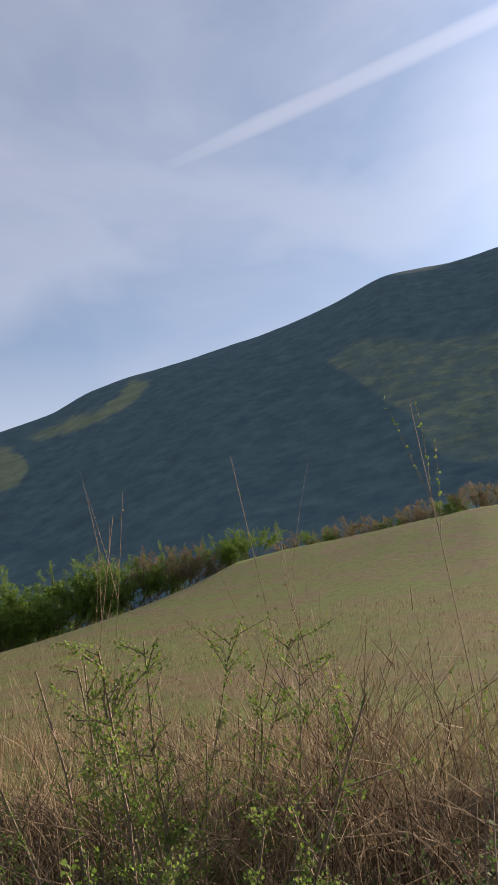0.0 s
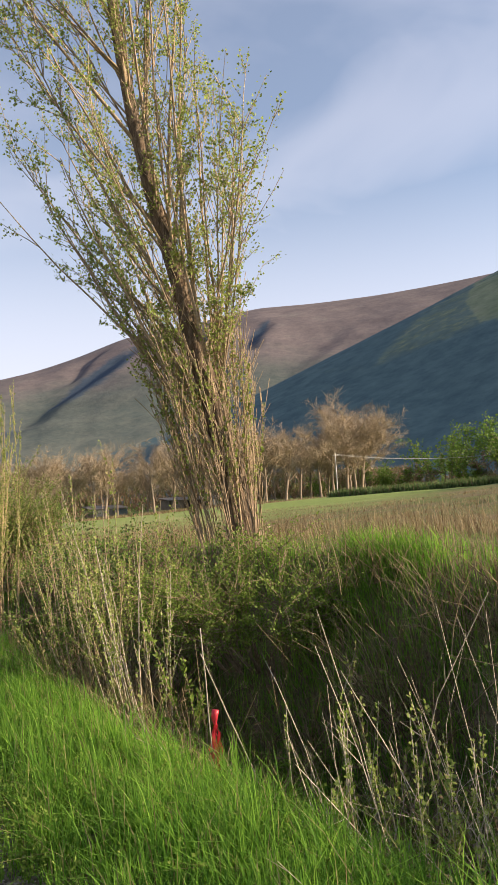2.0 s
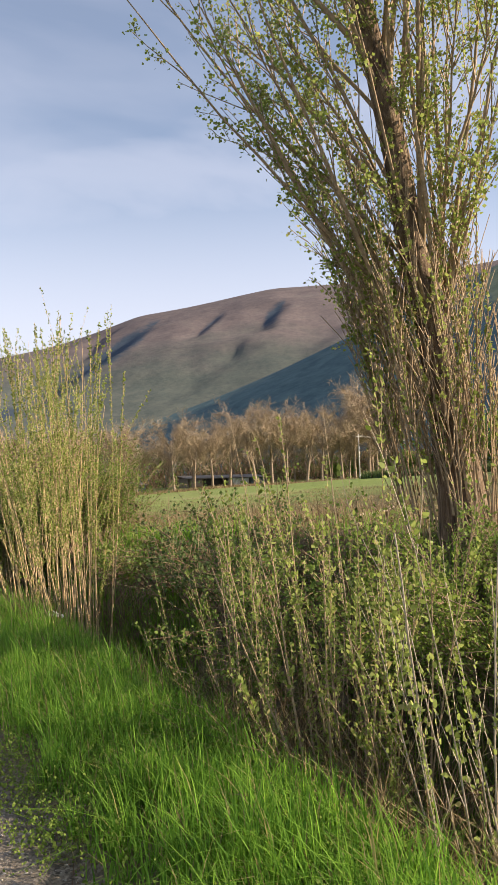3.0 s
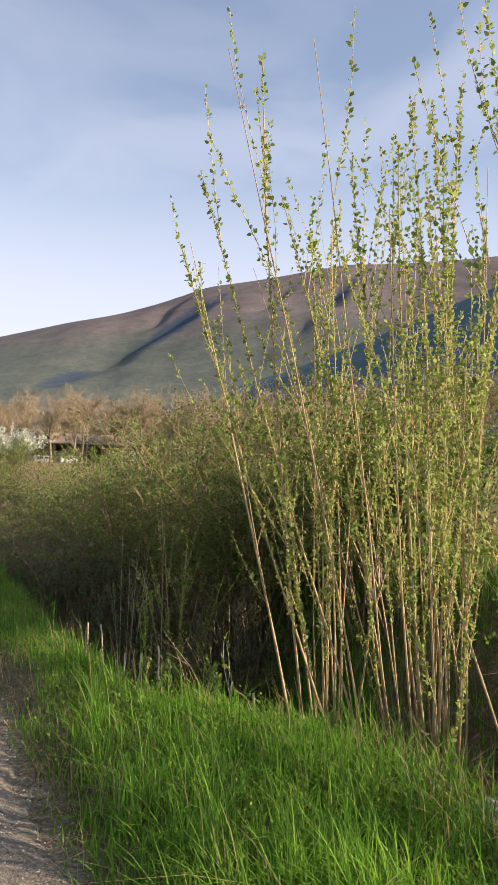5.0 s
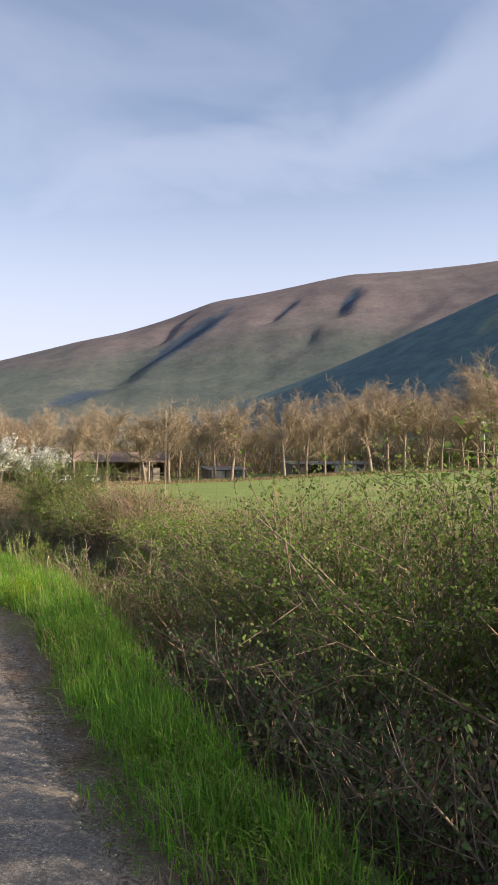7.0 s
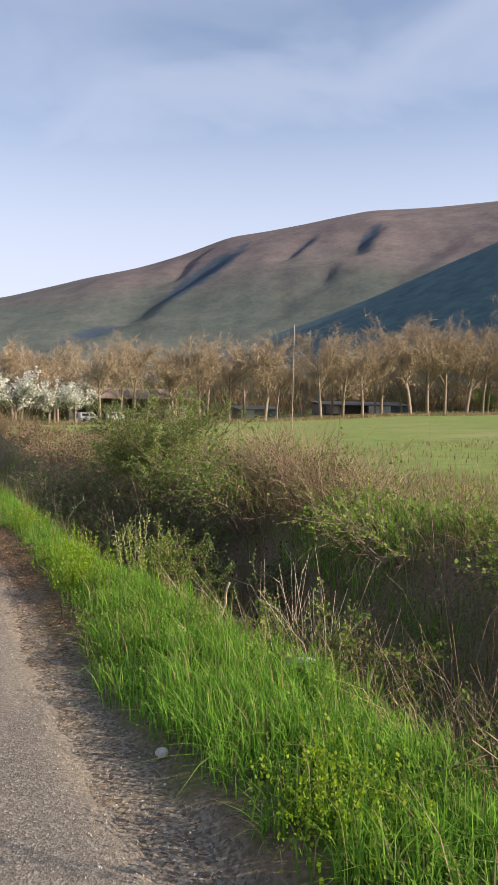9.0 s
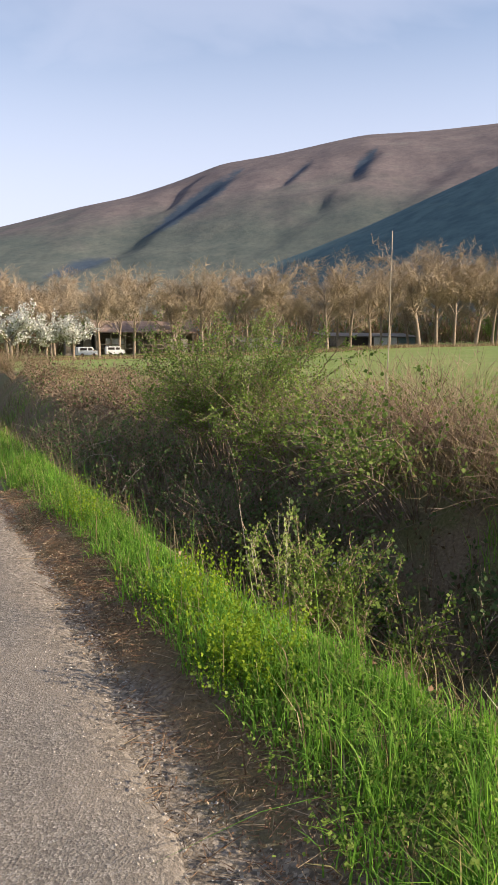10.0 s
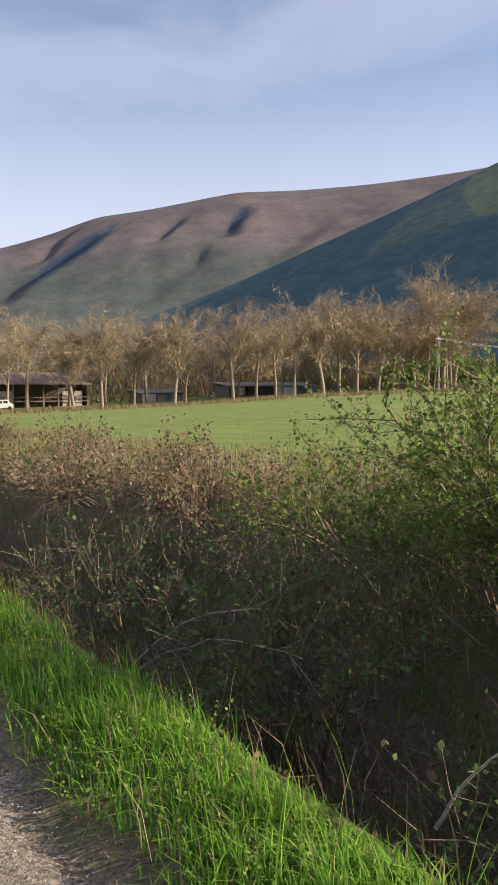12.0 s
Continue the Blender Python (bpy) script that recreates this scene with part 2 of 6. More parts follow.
c = k.mix(k.math("MULTIPLY", k.span(streak, 0.4, 0.75), 0.4), c, (0.12, 0.105, 0.09))
ax = k.math("ADD", k.xyz(p)[0], k.math("MULTIPLY", k.math("SUBTRACT", k.noise(p, 2.5, 5.0, 0.7), 0.5), 0.55))
edge_chips = k.ramp(k.n("ShaderNodeTexVoronoi", Vector=p, Scale=62.0).outputs["Color"], (0.1, (0.10, 0.085, 0.068)), (0.5, (0.18, 0.15, 0.118)), (0.9, (0.31, 0.265, 0.21)))
c = k.mix(k.math("MULTIPLY", k.span(ax, 0.40, 0.72), 0.85), c, edge_chips)
M["asphalt"] = k.surface(c, 0.9, k.bump(k.math("ADD", chips.outputs["Distance"], grit), 0.7, 0.006), spec=0.2)

# soil, litter and turf; the fields are drier near the lane and greener far off
k = Nodes("ground_soil_and_turf")
p = k.pos()
x, y, z = k.xyz(p)
fine = k.noise(p, 38.0, 6.0, 0.7)
mid = k.noise(p, 1.7, 5.0, 0.6)
big = k.noise(p, 0.06, 4.0, 0.6)
soil = k.ramp(fine, (0.25, (0.075, 0.056, 0.036)), (0.55, (0.19, 0.142, 0.092)), (0.8, (0.32, 0.25, 0.17)))
turf = k.ramp(fine, (0.25, (0.05, 0.072, 0.018)), (0.6, (0.115, 0.15, 0.038)), (0.85, (0.19, 0.205, 0.075)))
straw_c = k.ramp(fine, (0.25, (0.07, 0.052, 0.028)), (0.6, (0.155, 0.12, 0.066)), (0.85, (0.25, 0.2, 0.115)))
green_c = k.ramp(k.noise(p, 1.1, 6.0, 0.7), (0.3, (0.115, 0.16, 0.042)), (0.7, (0.20, 0.25, 0.07)))
green_c = k.mix(k.span(big, 0.5, 0.75), green_c, (0.24, 0.235, 0.10))
fx = k.math("ADD", y, k.math("MULTIPLY", k.noise(p, 0.12, 3.0), 16.0))
fx = k.math("SUBTRACT", fx, k.math("MULTIPLY", x, 0.42))
beyond = k.math("ADD", x, k.math("MULTIPLY", y, 0.222))
far_green = k.math("MAXIMUM", k.span(fx, 30.0, 46.0), k.span(beyond, 61.6, 62.6))
dry = k.mix(k.math("MULTIPLY", k.span(k.noise(p, 0.35, 7.0, 0.7), 0.36, 0.6), 0.85), straw_c, turf)
dry = k.mix(k.math("MULTIPLY", k.span(k.noise(p, 2.6, 6.0, 0.75), 0.45, 0.7), 0.6), dry, (0.055, 0.045, 0.024))
field = k.mix(far_green, dry, green_c)
near = k.mix(k.span(mid, 0.42, 0.6), soil, k.mix(0.5, soil, turf))
near = k.mix(k.math("MULTIPLY", k.span(x, 1.05, 1.25), k.math("SUBTRACT", 1.0, k.span(x, 1.8, 2.2))), near, turf)
gr = k.n("ShaderNodeTexVoronoi", Vector=p, Scale=70.0).outputs["Color"]
gravel_c = k.ramp(gr, (0.1, (0.10, 0.085, 0.066)), (0.5, (0.20, 0.165, 0.125)), (0.9, (0.34, 0.29, 0.23)))
mould = k.ramp(k.noise(p, 60.0, 5.0, 0.7), (0.3, (0.07, 0.04, 0.024)), (0.55, (0.19, 0.115, 0.066)), (0.8, (0.31, 0.20, 0.12)))
litter_at = k.math("MULTIPLY", k.math("MULTIPLY", k.span(x, 0.78, 0.95), k.math("SUBTRACT", 1.0, k.span(x, 1.2, 1.4))), k.math("MULTIPLY", k.span(y, 33.4, 34.6), k.math("SUBTRACT", 1.0, k.span(y, 37.6, 39.2))))
near = k.mix(k.span(k.math("ADD", k.math("ADD", x, k.math("MULTIPLY", k.math("MULTIPLY", k.span(y, 15.0, 18.0), k.math("SUBTRACT", 1.0, k.span(y, 26.0, 29.0))), 0.2)), k.math("MULTIPLY", k.math("SUBTRACT", mid, 0.5), 0.5)), 0.82, 1.02), gravel_c, near)
near = k.mix(k.math("MULTIPLY", k.math("MULTIPLY", litter_at, 0.65), k.span(mid, 0.38, 0.58)), near, mould)
c = k.mix(k.span(x, 4.2, 5.2), near, field)
c = k.mix(k.span(x, -3.2, -3.8), c, field)
M["ground"] = k.surface(c, 0.95, k.bump(fine, 0.8, 0.03), spec=0.15)

RAVINE_SHADE = [(17.8, 7.6, 23.6, 11.5, 0.50), (32.2, 11.5, 33.7, 13.1, 0.34), (27.6, 11.2, 29.0, 12.3, 0.09), (10.6, 4.6, 14.6, 5.8, 0.36)]


# wooded and heathy mountain slopes: green woods below, rusty heath above; haze is put into their greyed, bluish tones
def slope_mat(name, green_top, mix_width, woods, sun_patches=None):
    k = Nodes(name)
    p = k.pos()
    z = k.xyz(p)[2]
    n1 = k.noise(p, 0.010, 7.0, 0.62)
    n2 = k.noise(p, 0.06, 5.0, 0.65)
    n3 = k.noise(p, 0.0028, 5.0, 0.6)
    h = k.math("ADD", z, k.math("MULTIPLY", k.math("SUBTRACT", n3, 0.5), mix_width))
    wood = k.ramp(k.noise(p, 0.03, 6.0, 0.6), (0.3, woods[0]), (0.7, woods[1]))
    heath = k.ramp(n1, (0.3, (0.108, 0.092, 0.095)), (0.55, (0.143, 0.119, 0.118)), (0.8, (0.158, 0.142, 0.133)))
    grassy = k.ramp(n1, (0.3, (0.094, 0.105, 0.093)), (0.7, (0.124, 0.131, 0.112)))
    if sun_patches:
        # sunlight painted on as lighter green patches: lower and upper edge (degrees up from the valley floor) by
        # bearing
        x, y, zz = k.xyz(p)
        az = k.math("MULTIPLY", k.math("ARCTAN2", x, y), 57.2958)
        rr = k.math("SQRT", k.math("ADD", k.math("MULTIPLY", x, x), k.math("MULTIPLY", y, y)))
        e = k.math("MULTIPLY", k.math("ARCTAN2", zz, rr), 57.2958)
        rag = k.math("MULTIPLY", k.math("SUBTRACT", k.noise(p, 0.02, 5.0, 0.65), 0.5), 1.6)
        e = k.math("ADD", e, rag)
        sunlit_tone = k.ramp(k.noise(p, 0.022, 6.0, 0.7), (0.3, (0.145, 0.172, 0.104)), (0.55, (0.212, 0.232, 0.142)), (0.75, (0.268, 0.268, 0.18)))
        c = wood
        for knots, broken in sun_patches:
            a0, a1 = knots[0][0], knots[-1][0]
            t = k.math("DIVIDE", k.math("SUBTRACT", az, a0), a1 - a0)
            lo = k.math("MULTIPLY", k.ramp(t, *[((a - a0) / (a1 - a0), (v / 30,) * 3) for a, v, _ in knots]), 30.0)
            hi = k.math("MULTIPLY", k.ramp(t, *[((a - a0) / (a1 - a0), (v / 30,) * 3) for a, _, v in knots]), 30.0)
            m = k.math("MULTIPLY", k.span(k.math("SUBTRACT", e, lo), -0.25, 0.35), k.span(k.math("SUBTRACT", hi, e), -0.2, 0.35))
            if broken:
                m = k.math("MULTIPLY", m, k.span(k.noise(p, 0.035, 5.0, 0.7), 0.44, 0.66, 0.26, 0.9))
            c = k.mix(m, c, sunlit_tone)
    else:
        low = k.mix(k.span(n1, 0.30, 0.75, 0.25, 0.85), wood, grassy)
        c = k.mix(k.span(h, green_top - mix_width * 0.3, green_top + mix_width * 0.3), low, heath)
        # shade painted dark into the ravines: bearing and steepness of the line of sight, in degrees, from foot to
        # head, and half width
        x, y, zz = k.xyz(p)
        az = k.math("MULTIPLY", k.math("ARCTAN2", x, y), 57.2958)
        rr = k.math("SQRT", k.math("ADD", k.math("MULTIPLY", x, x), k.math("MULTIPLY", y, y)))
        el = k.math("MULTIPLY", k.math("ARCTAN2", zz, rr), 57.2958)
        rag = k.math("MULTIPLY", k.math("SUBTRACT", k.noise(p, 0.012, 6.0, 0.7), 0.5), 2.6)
        for a0, e0, a1, e1, half in RAVINE_SHADE:
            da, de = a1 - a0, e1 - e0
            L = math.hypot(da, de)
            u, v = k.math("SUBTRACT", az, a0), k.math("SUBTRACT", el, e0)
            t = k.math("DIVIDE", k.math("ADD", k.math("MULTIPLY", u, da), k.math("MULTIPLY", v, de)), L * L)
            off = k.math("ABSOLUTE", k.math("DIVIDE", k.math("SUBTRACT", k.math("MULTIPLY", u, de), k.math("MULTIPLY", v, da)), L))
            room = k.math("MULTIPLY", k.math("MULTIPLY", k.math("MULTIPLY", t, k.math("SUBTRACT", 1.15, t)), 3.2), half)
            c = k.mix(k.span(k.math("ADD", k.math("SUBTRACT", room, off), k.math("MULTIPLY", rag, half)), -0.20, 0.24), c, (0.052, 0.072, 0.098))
    c = k.mix(0.75, c, k.ramp(k.noise(p, 0.045, 8.0, 0.75), (0.32, (0.66, 0.70, 0.74)), (0.55, (1.0, 1.0, 1.0)), (0.75, (1.18, 1.14, 1.06))), "MULTIPLY")
    return k.surface(c, 1.0, k.bump(n2, 0.25, 6.0), spec=0.05)


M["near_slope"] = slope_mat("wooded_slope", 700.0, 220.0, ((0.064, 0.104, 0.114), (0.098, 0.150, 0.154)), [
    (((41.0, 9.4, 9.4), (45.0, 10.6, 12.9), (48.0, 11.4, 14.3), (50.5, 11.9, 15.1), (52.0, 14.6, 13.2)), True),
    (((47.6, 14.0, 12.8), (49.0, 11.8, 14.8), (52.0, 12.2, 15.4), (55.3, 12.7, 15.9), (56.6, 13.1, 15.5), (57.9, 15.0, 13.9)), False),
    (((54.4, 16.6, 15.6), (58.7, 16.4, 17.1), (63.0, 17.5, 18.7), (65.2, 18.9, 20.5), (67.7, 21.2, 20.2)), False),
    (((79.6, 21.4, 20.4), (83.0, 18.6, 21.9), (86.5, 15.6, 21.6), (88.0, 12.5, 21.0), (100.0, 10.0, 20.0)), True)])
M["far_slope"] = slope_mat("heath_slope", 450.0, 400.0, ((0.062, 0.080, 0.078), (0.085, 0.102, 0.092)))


def plain(name, lo, hi, scale, rough=0.8, bump=0.0, spec=0.3, metal=0.0, through=0.0):
    k = Nodes(name)
    n1 = k.noise(k.obj(), scale, 6.0, 0.65)
    n2 = k.noise(k.obj(), scale * 0.15, 3.0)
    c = k.ramp(n1, (0.3, lo), (0.7, hi))
    c = k.mix(k.math("MULTIPLY", k.span(n2, 0.45, 0.7), 0.4), c, tuple(v * 0.55 for v in lo))
    return k.surface(c, rough, k.bump(n1, bump, 0.01) if bump else None, spec, metal, through)


M["old_wall"] = plain("old_whitewash", (0.38, 0.34, 0.29), (0.58, 0.54, 0.47), 2.0, 0.9, 0.4)
M["brown_board"] = plain("weathered_boards", (0.15, 0.12, 0.095), (0.30, 0.25, 0.20), 5.0, 0.9, 0.4)
M["tile_roof"] = plain("old_tile_roof", (0.19, 0.12, 0.09), (0.36, 0.27, 0.21), 4.0, 0.9, 0.6)
M["tin"] = plain("tin_sheet", (0.15, 0.128, 0.105), (0.30, 0.262, 0.22), 3.0, 0.9, 0.2, 0.15)
M["white_sheet"] = plain("white_panel", (0.66, 0.66, 0.65), (0.84, 0.84, 0.82), 3.0, 0.6, 0.1)
M["teal"] = plain("blue_green_panel", (0.11, 0.15, 0.15), (0.18, 0.23, 0.225), 3.0, 0.85)
M["dark_board"] = plain("dark_boarding", (0.025, 0.02, 0.018), (0.06, 0.05, 0.042), 6.0, 0.9)
M["rotten"] = plain("root_wood", (0.075, 0.052, 0.036), (0.24, 0.17, 0.115), 12.0, 0.95, 0.8)
M["pale_wood"] = plain("bleached_wood", (0.38, 0.31, 0.22), (0.60, 0.51, 0.39), 25.0, 0.8, 0.4)
M["stone"] = plain("pale_stone", (0.30, 0.28, 0.25), (0.52, 0.49, 0.44), 16.0, 0.9, 0.7)
M["gravel"] = stem_mat("loose_gravel", (0.20, 0.18, 0.15), (0.46, 0.42, 0.36), 60.0, 0.9)
M["litter"] = leaf_mat("dead_litter", (0.11, 0.06, 0.036), (0.34, 0.205, 0.12), (0.36, 0.27, 0.17), 0.22, 0.15, 0.85)
M["red_plastic"] = plain("red_plastic", (0.55, 0.03, 0.05), (0.72, 0.08, 0.10), 30.0, 0.35, 0.3, 0.5, 0.0, 0.3)
M["clear_plastic"] = plain("milky_plastic", (0.62, 0.64, 0.62), (0.8, 0.82, 0.8), 20.0, 0.25, 0.3, 0.5, 0.0, 0.4)
M["wire"] = plain("grey_cable", (0.30, 0.30, 0.29), (0.42, 0.42, 0.40), 4.0, 0.6)
M["concrete"] = plain("grey_concrete", (0.36, 0.35, 0.33), (0.52, 0.51, 0.48), 6.0, 0.9, 0.3)

# ---- mesh helpers ----
RNG = np.random.default_rng(7)


class Buf:
    """Vertices and faces gathered for one mesh."""

    def __init__(self):
        self.v, self.f, self.n = [], [], 0

    def add(self, v, f):
        v, f = np.asarray(v, float).reshape(-1, 3), np.asarray(f, int)
        self.v.append(v)
        self.f.append(f + self.n)
        self.n += len(v)

    def mesh(self, name, material, smooth=True):
        me = bpy.data.meshes.new(name)
        if not self.v:
            return me
        v = np.concatenate(self.v)
        idx = np.concatenate([f.ravel() for f in self.f])
        size = np.concatenate([np.full(len(f), f.shape[1]) for f in self.f])
        me.vertices.add(len(v))
        me.vertices.foreach_set("co", v.ravel().astype(np.float32))
        me.loops.add(len(idx))
        me.loops.foreach_set("vertex_index", idx.astype(np.int32))
        me.polygons.add(len(size))
        start = np.concatenate([[0], np.cumsum(size)[:-1]])
        me.polygons.foreach_set("loop_start", start.astype(np.int32))
        me.update(calc_edges=True)
        me.validate()
        me.polygons.foreach_set("use_smooth", np.full(len(me.polygons), smooth))
        me.materials.append(material)
        return me


def part(name, buf, material, parent=None, label="", smooth=True):
    """One mesh object under a thing or a part."""
    ob = new(name, buf.mesh(name, material, smooth))
    ob.parent = parent
    if label:
        tagged(ob, label=label)
    return ob


def thing(name, m, label, category, group=""):
    ob = new(name)
    ob.empty_display_size = 0.2
    ob.matrix_basis = m
    return tagged(ob, label, category, group)


def unit(a):
    return a / np.maximum(np.linalg.norm(a, axis=-1, keepdims=True), 1e-9)


def tubes(buf, pts, rad, sides=3):
    """Tubes along pts (N, n, 3) with radii (N, n)."""
    pts, rad = np.asarray(pts, float), np.asarray(rad, float)
    N, n = pts.shape[:2]
    tan = unit(np.gradient(pts, axis=1))
    ref = np.where(np.abs(tan[:, :1, 2:3]) > 0.9, np.array([1.0, 0, 0]), np.array([0, 0, 1.0]))
    a = unit(np.cross(tan, np.broadcast_to(ref, tan.shape)))
    b = np.cross(tan, a)
    ang = np.arange(sides) * 2 * np.pi / sides
    ring = pts[:, :, None] + rad[:, :, None, None] * (np.cos(ang)[:, None] * a[:, :, None] + np.sin(ang)[:, None] * b[:, :, None])
    base = (np.arange(N) * n * sides)[:, None, None] + (np.arange(n - 1) * sides)[None, :, None]
    i, j = np.arange(sides), (np.arange(sides) + 1) % sides
    f = np.stack([base + i, base + j, base + j + sides, base + i + sides], -1).reshape(-1, 4)
    buf.add(ring.reshape(-1, 3), f)
    if sides > 3:
        caps = (np.arange(N) * n * sides)[:, None] + (n - 1) * sides + np.arange(sides)
        buf.add(np.zeros((0, 3)), np.zeros((0, 3), int))
        buf.f.append(caps + (buf.n - N * n * sides))


def grow(base, way, length, n=5, wobble=0.12, droop=0.0, lift=0.0, rng=RNG):
    """N bent stems: points (N, n, 3)."""
    base, way, length = np.asarray(base, float), unit(np.asarray(way, float)), np.asarray(length, float)
    N = len(base)
    pts = np.zeros((N, n, 3))
    pts[:, 0] = base
    d = way.copy()
    side = rng.normal(0, 1, (N, 3))
    for k in range(1, n):
        side = 0.6 * side + 0.8 * rng.normal(0, 1, (N, 3))
        d = d + wobble * side * 0.5
        d[:, 2] += lift / (n - 1) - droop * k / (n - 1) ** 2 * 2
        d = unit(d)
        pts[:, k] = pts[:, k - 1] + d * (length / (n - 1))[:, None]
    return pts


def sprout(parents, count, lo, hi, rng=RNG):
    """Random places along parents (N, n, 3): points, directions there, and how far along."""
    N, n = parents.shape[:2]
    i = rng.integers(0, N, count)
    s = lo + (hi - lo) * rng.random(count)
    u = s * (n - 1)
    k = np.minimum(u.astype(int), n - 2)
    w = (u - k)[:, None]
    a, b = parents[i, k], parents[i, k + 1]
    return a * (1 - w) + b * w, unit(b - a), s, i


def deviate(d, angle, rng=RNG):
    """Directions turned away from d by about angle (radians)."""
    r = unit(np.cross(d, rng.normal(0, 1, d.shape)))
    a = np.asarray(angle) * (0.7 + 0.6 * rng.random(len(d)))
    return unit(d * np.cos(a)[:, None] + r * np.sin(a)[:, None])


def leaves(buf, at, size, way=None, up=0.35, narrow=0.42, rng=RNG, spread=1.0):
    """One folded, pointed leaf of four corners at each place."""
    n = len(at)
    d = rng.normal(0, 1, (n, 3))
    if way is not None:
        d = d * spread + way * 1.2
    d[:, 2] += up
    d = unit(d)
    s = unit(np.cross(d, rng.normal(0, 1, (n, 3)) + np.array([0, 0, 1.0])))
    nn = np.cross(s, d)
    L = (np.asarray(size) * (0.6 + 0.8 * rng.random(n)))[:, None]
    w = L * narrow
    mid = at + d * L * 0.45 + nn * L * 0.10
    v = np.stack([at, mid + s * w, at + d * L, mid - s * w], 1)
    f = np.arange(n * 4).reshape(n, 4)
    buf.add(v.reshape(-1, 3), f)


def rounded_leaves(buf, at, size, way, rng, up=0.2):
    """One small heart-shaped leaf of six corners at each place."""
    n = len(at)
    d = unit(rng.normal(0, 1, (n, 3)) * 0.9 + way + np.array([0, 0, up]))
    s = unit(np.cross(d, rng.normal(0, 1, (n, 3)) + np.array([0, 0, 1.0])))
    nn = np.cross(s, d)
    L = (size * (0.55 + 0.8 * rng.random(n)))[:, None]
    st = at + d * L * 0.25
    lo, hi = st + d * L * 0.28 + nn * L * 0.06, st + d * L * 0.66 + nn * L * 0.06
    v = np.stack([st, lo + s * L * 0.34, hi + s * L * 0.25, st + d * L, hi - s * L * 0.25, lo - s * L * 0.34], 1)
    buf.add(v.reshape(-1, 3), np.arange(n * 6).reshape(n, 6))


def spikes(buf, at, d, length, width, rng=RNG):
    """Thin tapered twig ends, one three-cornered sliver each."""
    n = len(at)
    s = unit(np.cross(d, rng.normal(0, 1, (n, 3)))) * (np.broadcast_to(width, n) * 0.5)[:, None]
    v = np.stack([at - s, at + s, at + d * np.broadcast_to(length, n)[:, None]], 1)
    buf.add(v.reshape(-1, 3), np.arange(n * 3).reshape(n, 3))


def blades(buf, at, height, width, lean=0.3, segs=2, rng=RNG, wind=(0, 0)):
    """Tapered grass blades that bend over."""
    n = len(at)
    h = np.broadcast_to(height, n) * (0.55 + 0.75 * rng.random(n))
    ang = rng.random(n) * 2 * np.pi
    out = np.stack([np.cos(ang), np.sin(ang), 0 * ang], -1)
    face = np.stack([-np.sin(ang), np.cos(ang), 0 * ang], -1)
    bend = np.abs(rng.normal(0, lean, n))[:, None] * out + np.array([wind[0], wind[1], 0]) * 0.6
    w = np.broadcast_to(width, n) * (0.7 + 0.6 * rng.random(n))
    rows = []
    for k in range(segs + 1):
        t = k / segs
        c = at + np.array([0, 0, 1.0]) * (h * t * (1 - 0.28 * t * np.linalg.norm(bend, axis=1)))[:, None] + bend * (h * t * t)[:, None]
        if k < segs:
            ww = (w * (1 - 0.55 * t) * 0.5)[:, None]
            rows += [c - face * ww, c + face * ww]
        else:
            rows.append(c)
    v = np.stack(rows, 1)
    m = 2 * segs + 1
    b = (np.arange(n) * m)[:, None]
    quads = [np.concatenate([b + 2 * k, b + 2 * k + 1, b + 2 * k + 3, b + 2 * k + 2], 1) for k in range(segs - 1)]
    base = buf.n
    buf.add(v.reshape(-1, 3), np.concatenate([b + 2 * segs - 2, b + 2 * segs - 1, b + 2 * segs], 1))
    for q in quads:
        buf.f.append(q + base)


def smooth(a, b, x):
    t = np.clip((np.asarray(x, float) - a) / (b - a), 0, 1)
    return t * t * (3 - 2 * t)


def wave(x, y, scale, seed=0):
    """Cheap smooth noise in -1..1 for arrays."""
    x, y = np.asarray(x, float) * scale, np.asarray(y, float) * scale
    s = 0
    for k, (a, b, c) in enumerate(((1.0, 0.7, 0.0), (-0.6, 1.3, 2.1), (1.9, -1.1, 4.2), (2.3, 2.7, 1.3), (-3.9, 1.7, 0.4))):
        s = s + np.sin(a * x + b * y + c + seed * (1.7 + k)) / (1.0 + 0.6 * k)
    return s / 2.6


# ---- the ground: lane, verge, ditch, far bank, fields ----
def verge_edge(y):
    y = np.asarray(y, float)
    e = np.interp(y, [4, 8, 12, 13, 15.5, 18.2, 18.8, 19.3, 19.8, 20.4, 22, 24, 25.5, 27.5, 30.4, 32, 33.6, 34.6, 35.6, 36.4, 37.5, 40, 43], [1.85, 1.84, 1.76, 1.82, 1.94, 2.14, 2.16, 1.98, 1.60, 1.34, 1.30, 1.24, 1.22, 1.45, 1.80, 1.84, 1.74, 1.66, 1.5, 1.50, 1.52, 1.50, 1.42])
    return e + 0.04 * wave(0, y, 0.9, 3)


def road_edge(y):
    y = np.asarray(y, float)
    e = np.interp(y, [8, 12.5, 14, 18.6, 20, 21.5, 23.5, 25, 30, 31.5, 33, 34.5, 36, 37.2, 41], [0.78, 0.78, 0.85, 0.64, 0.64, 0.72, 0.58, 0.66, 0.70, 0.66, 0.62, 0.68, 0.77, 0.84, 0.82])
    return e + 0.03 * wave(0, y, 1.3, 1)


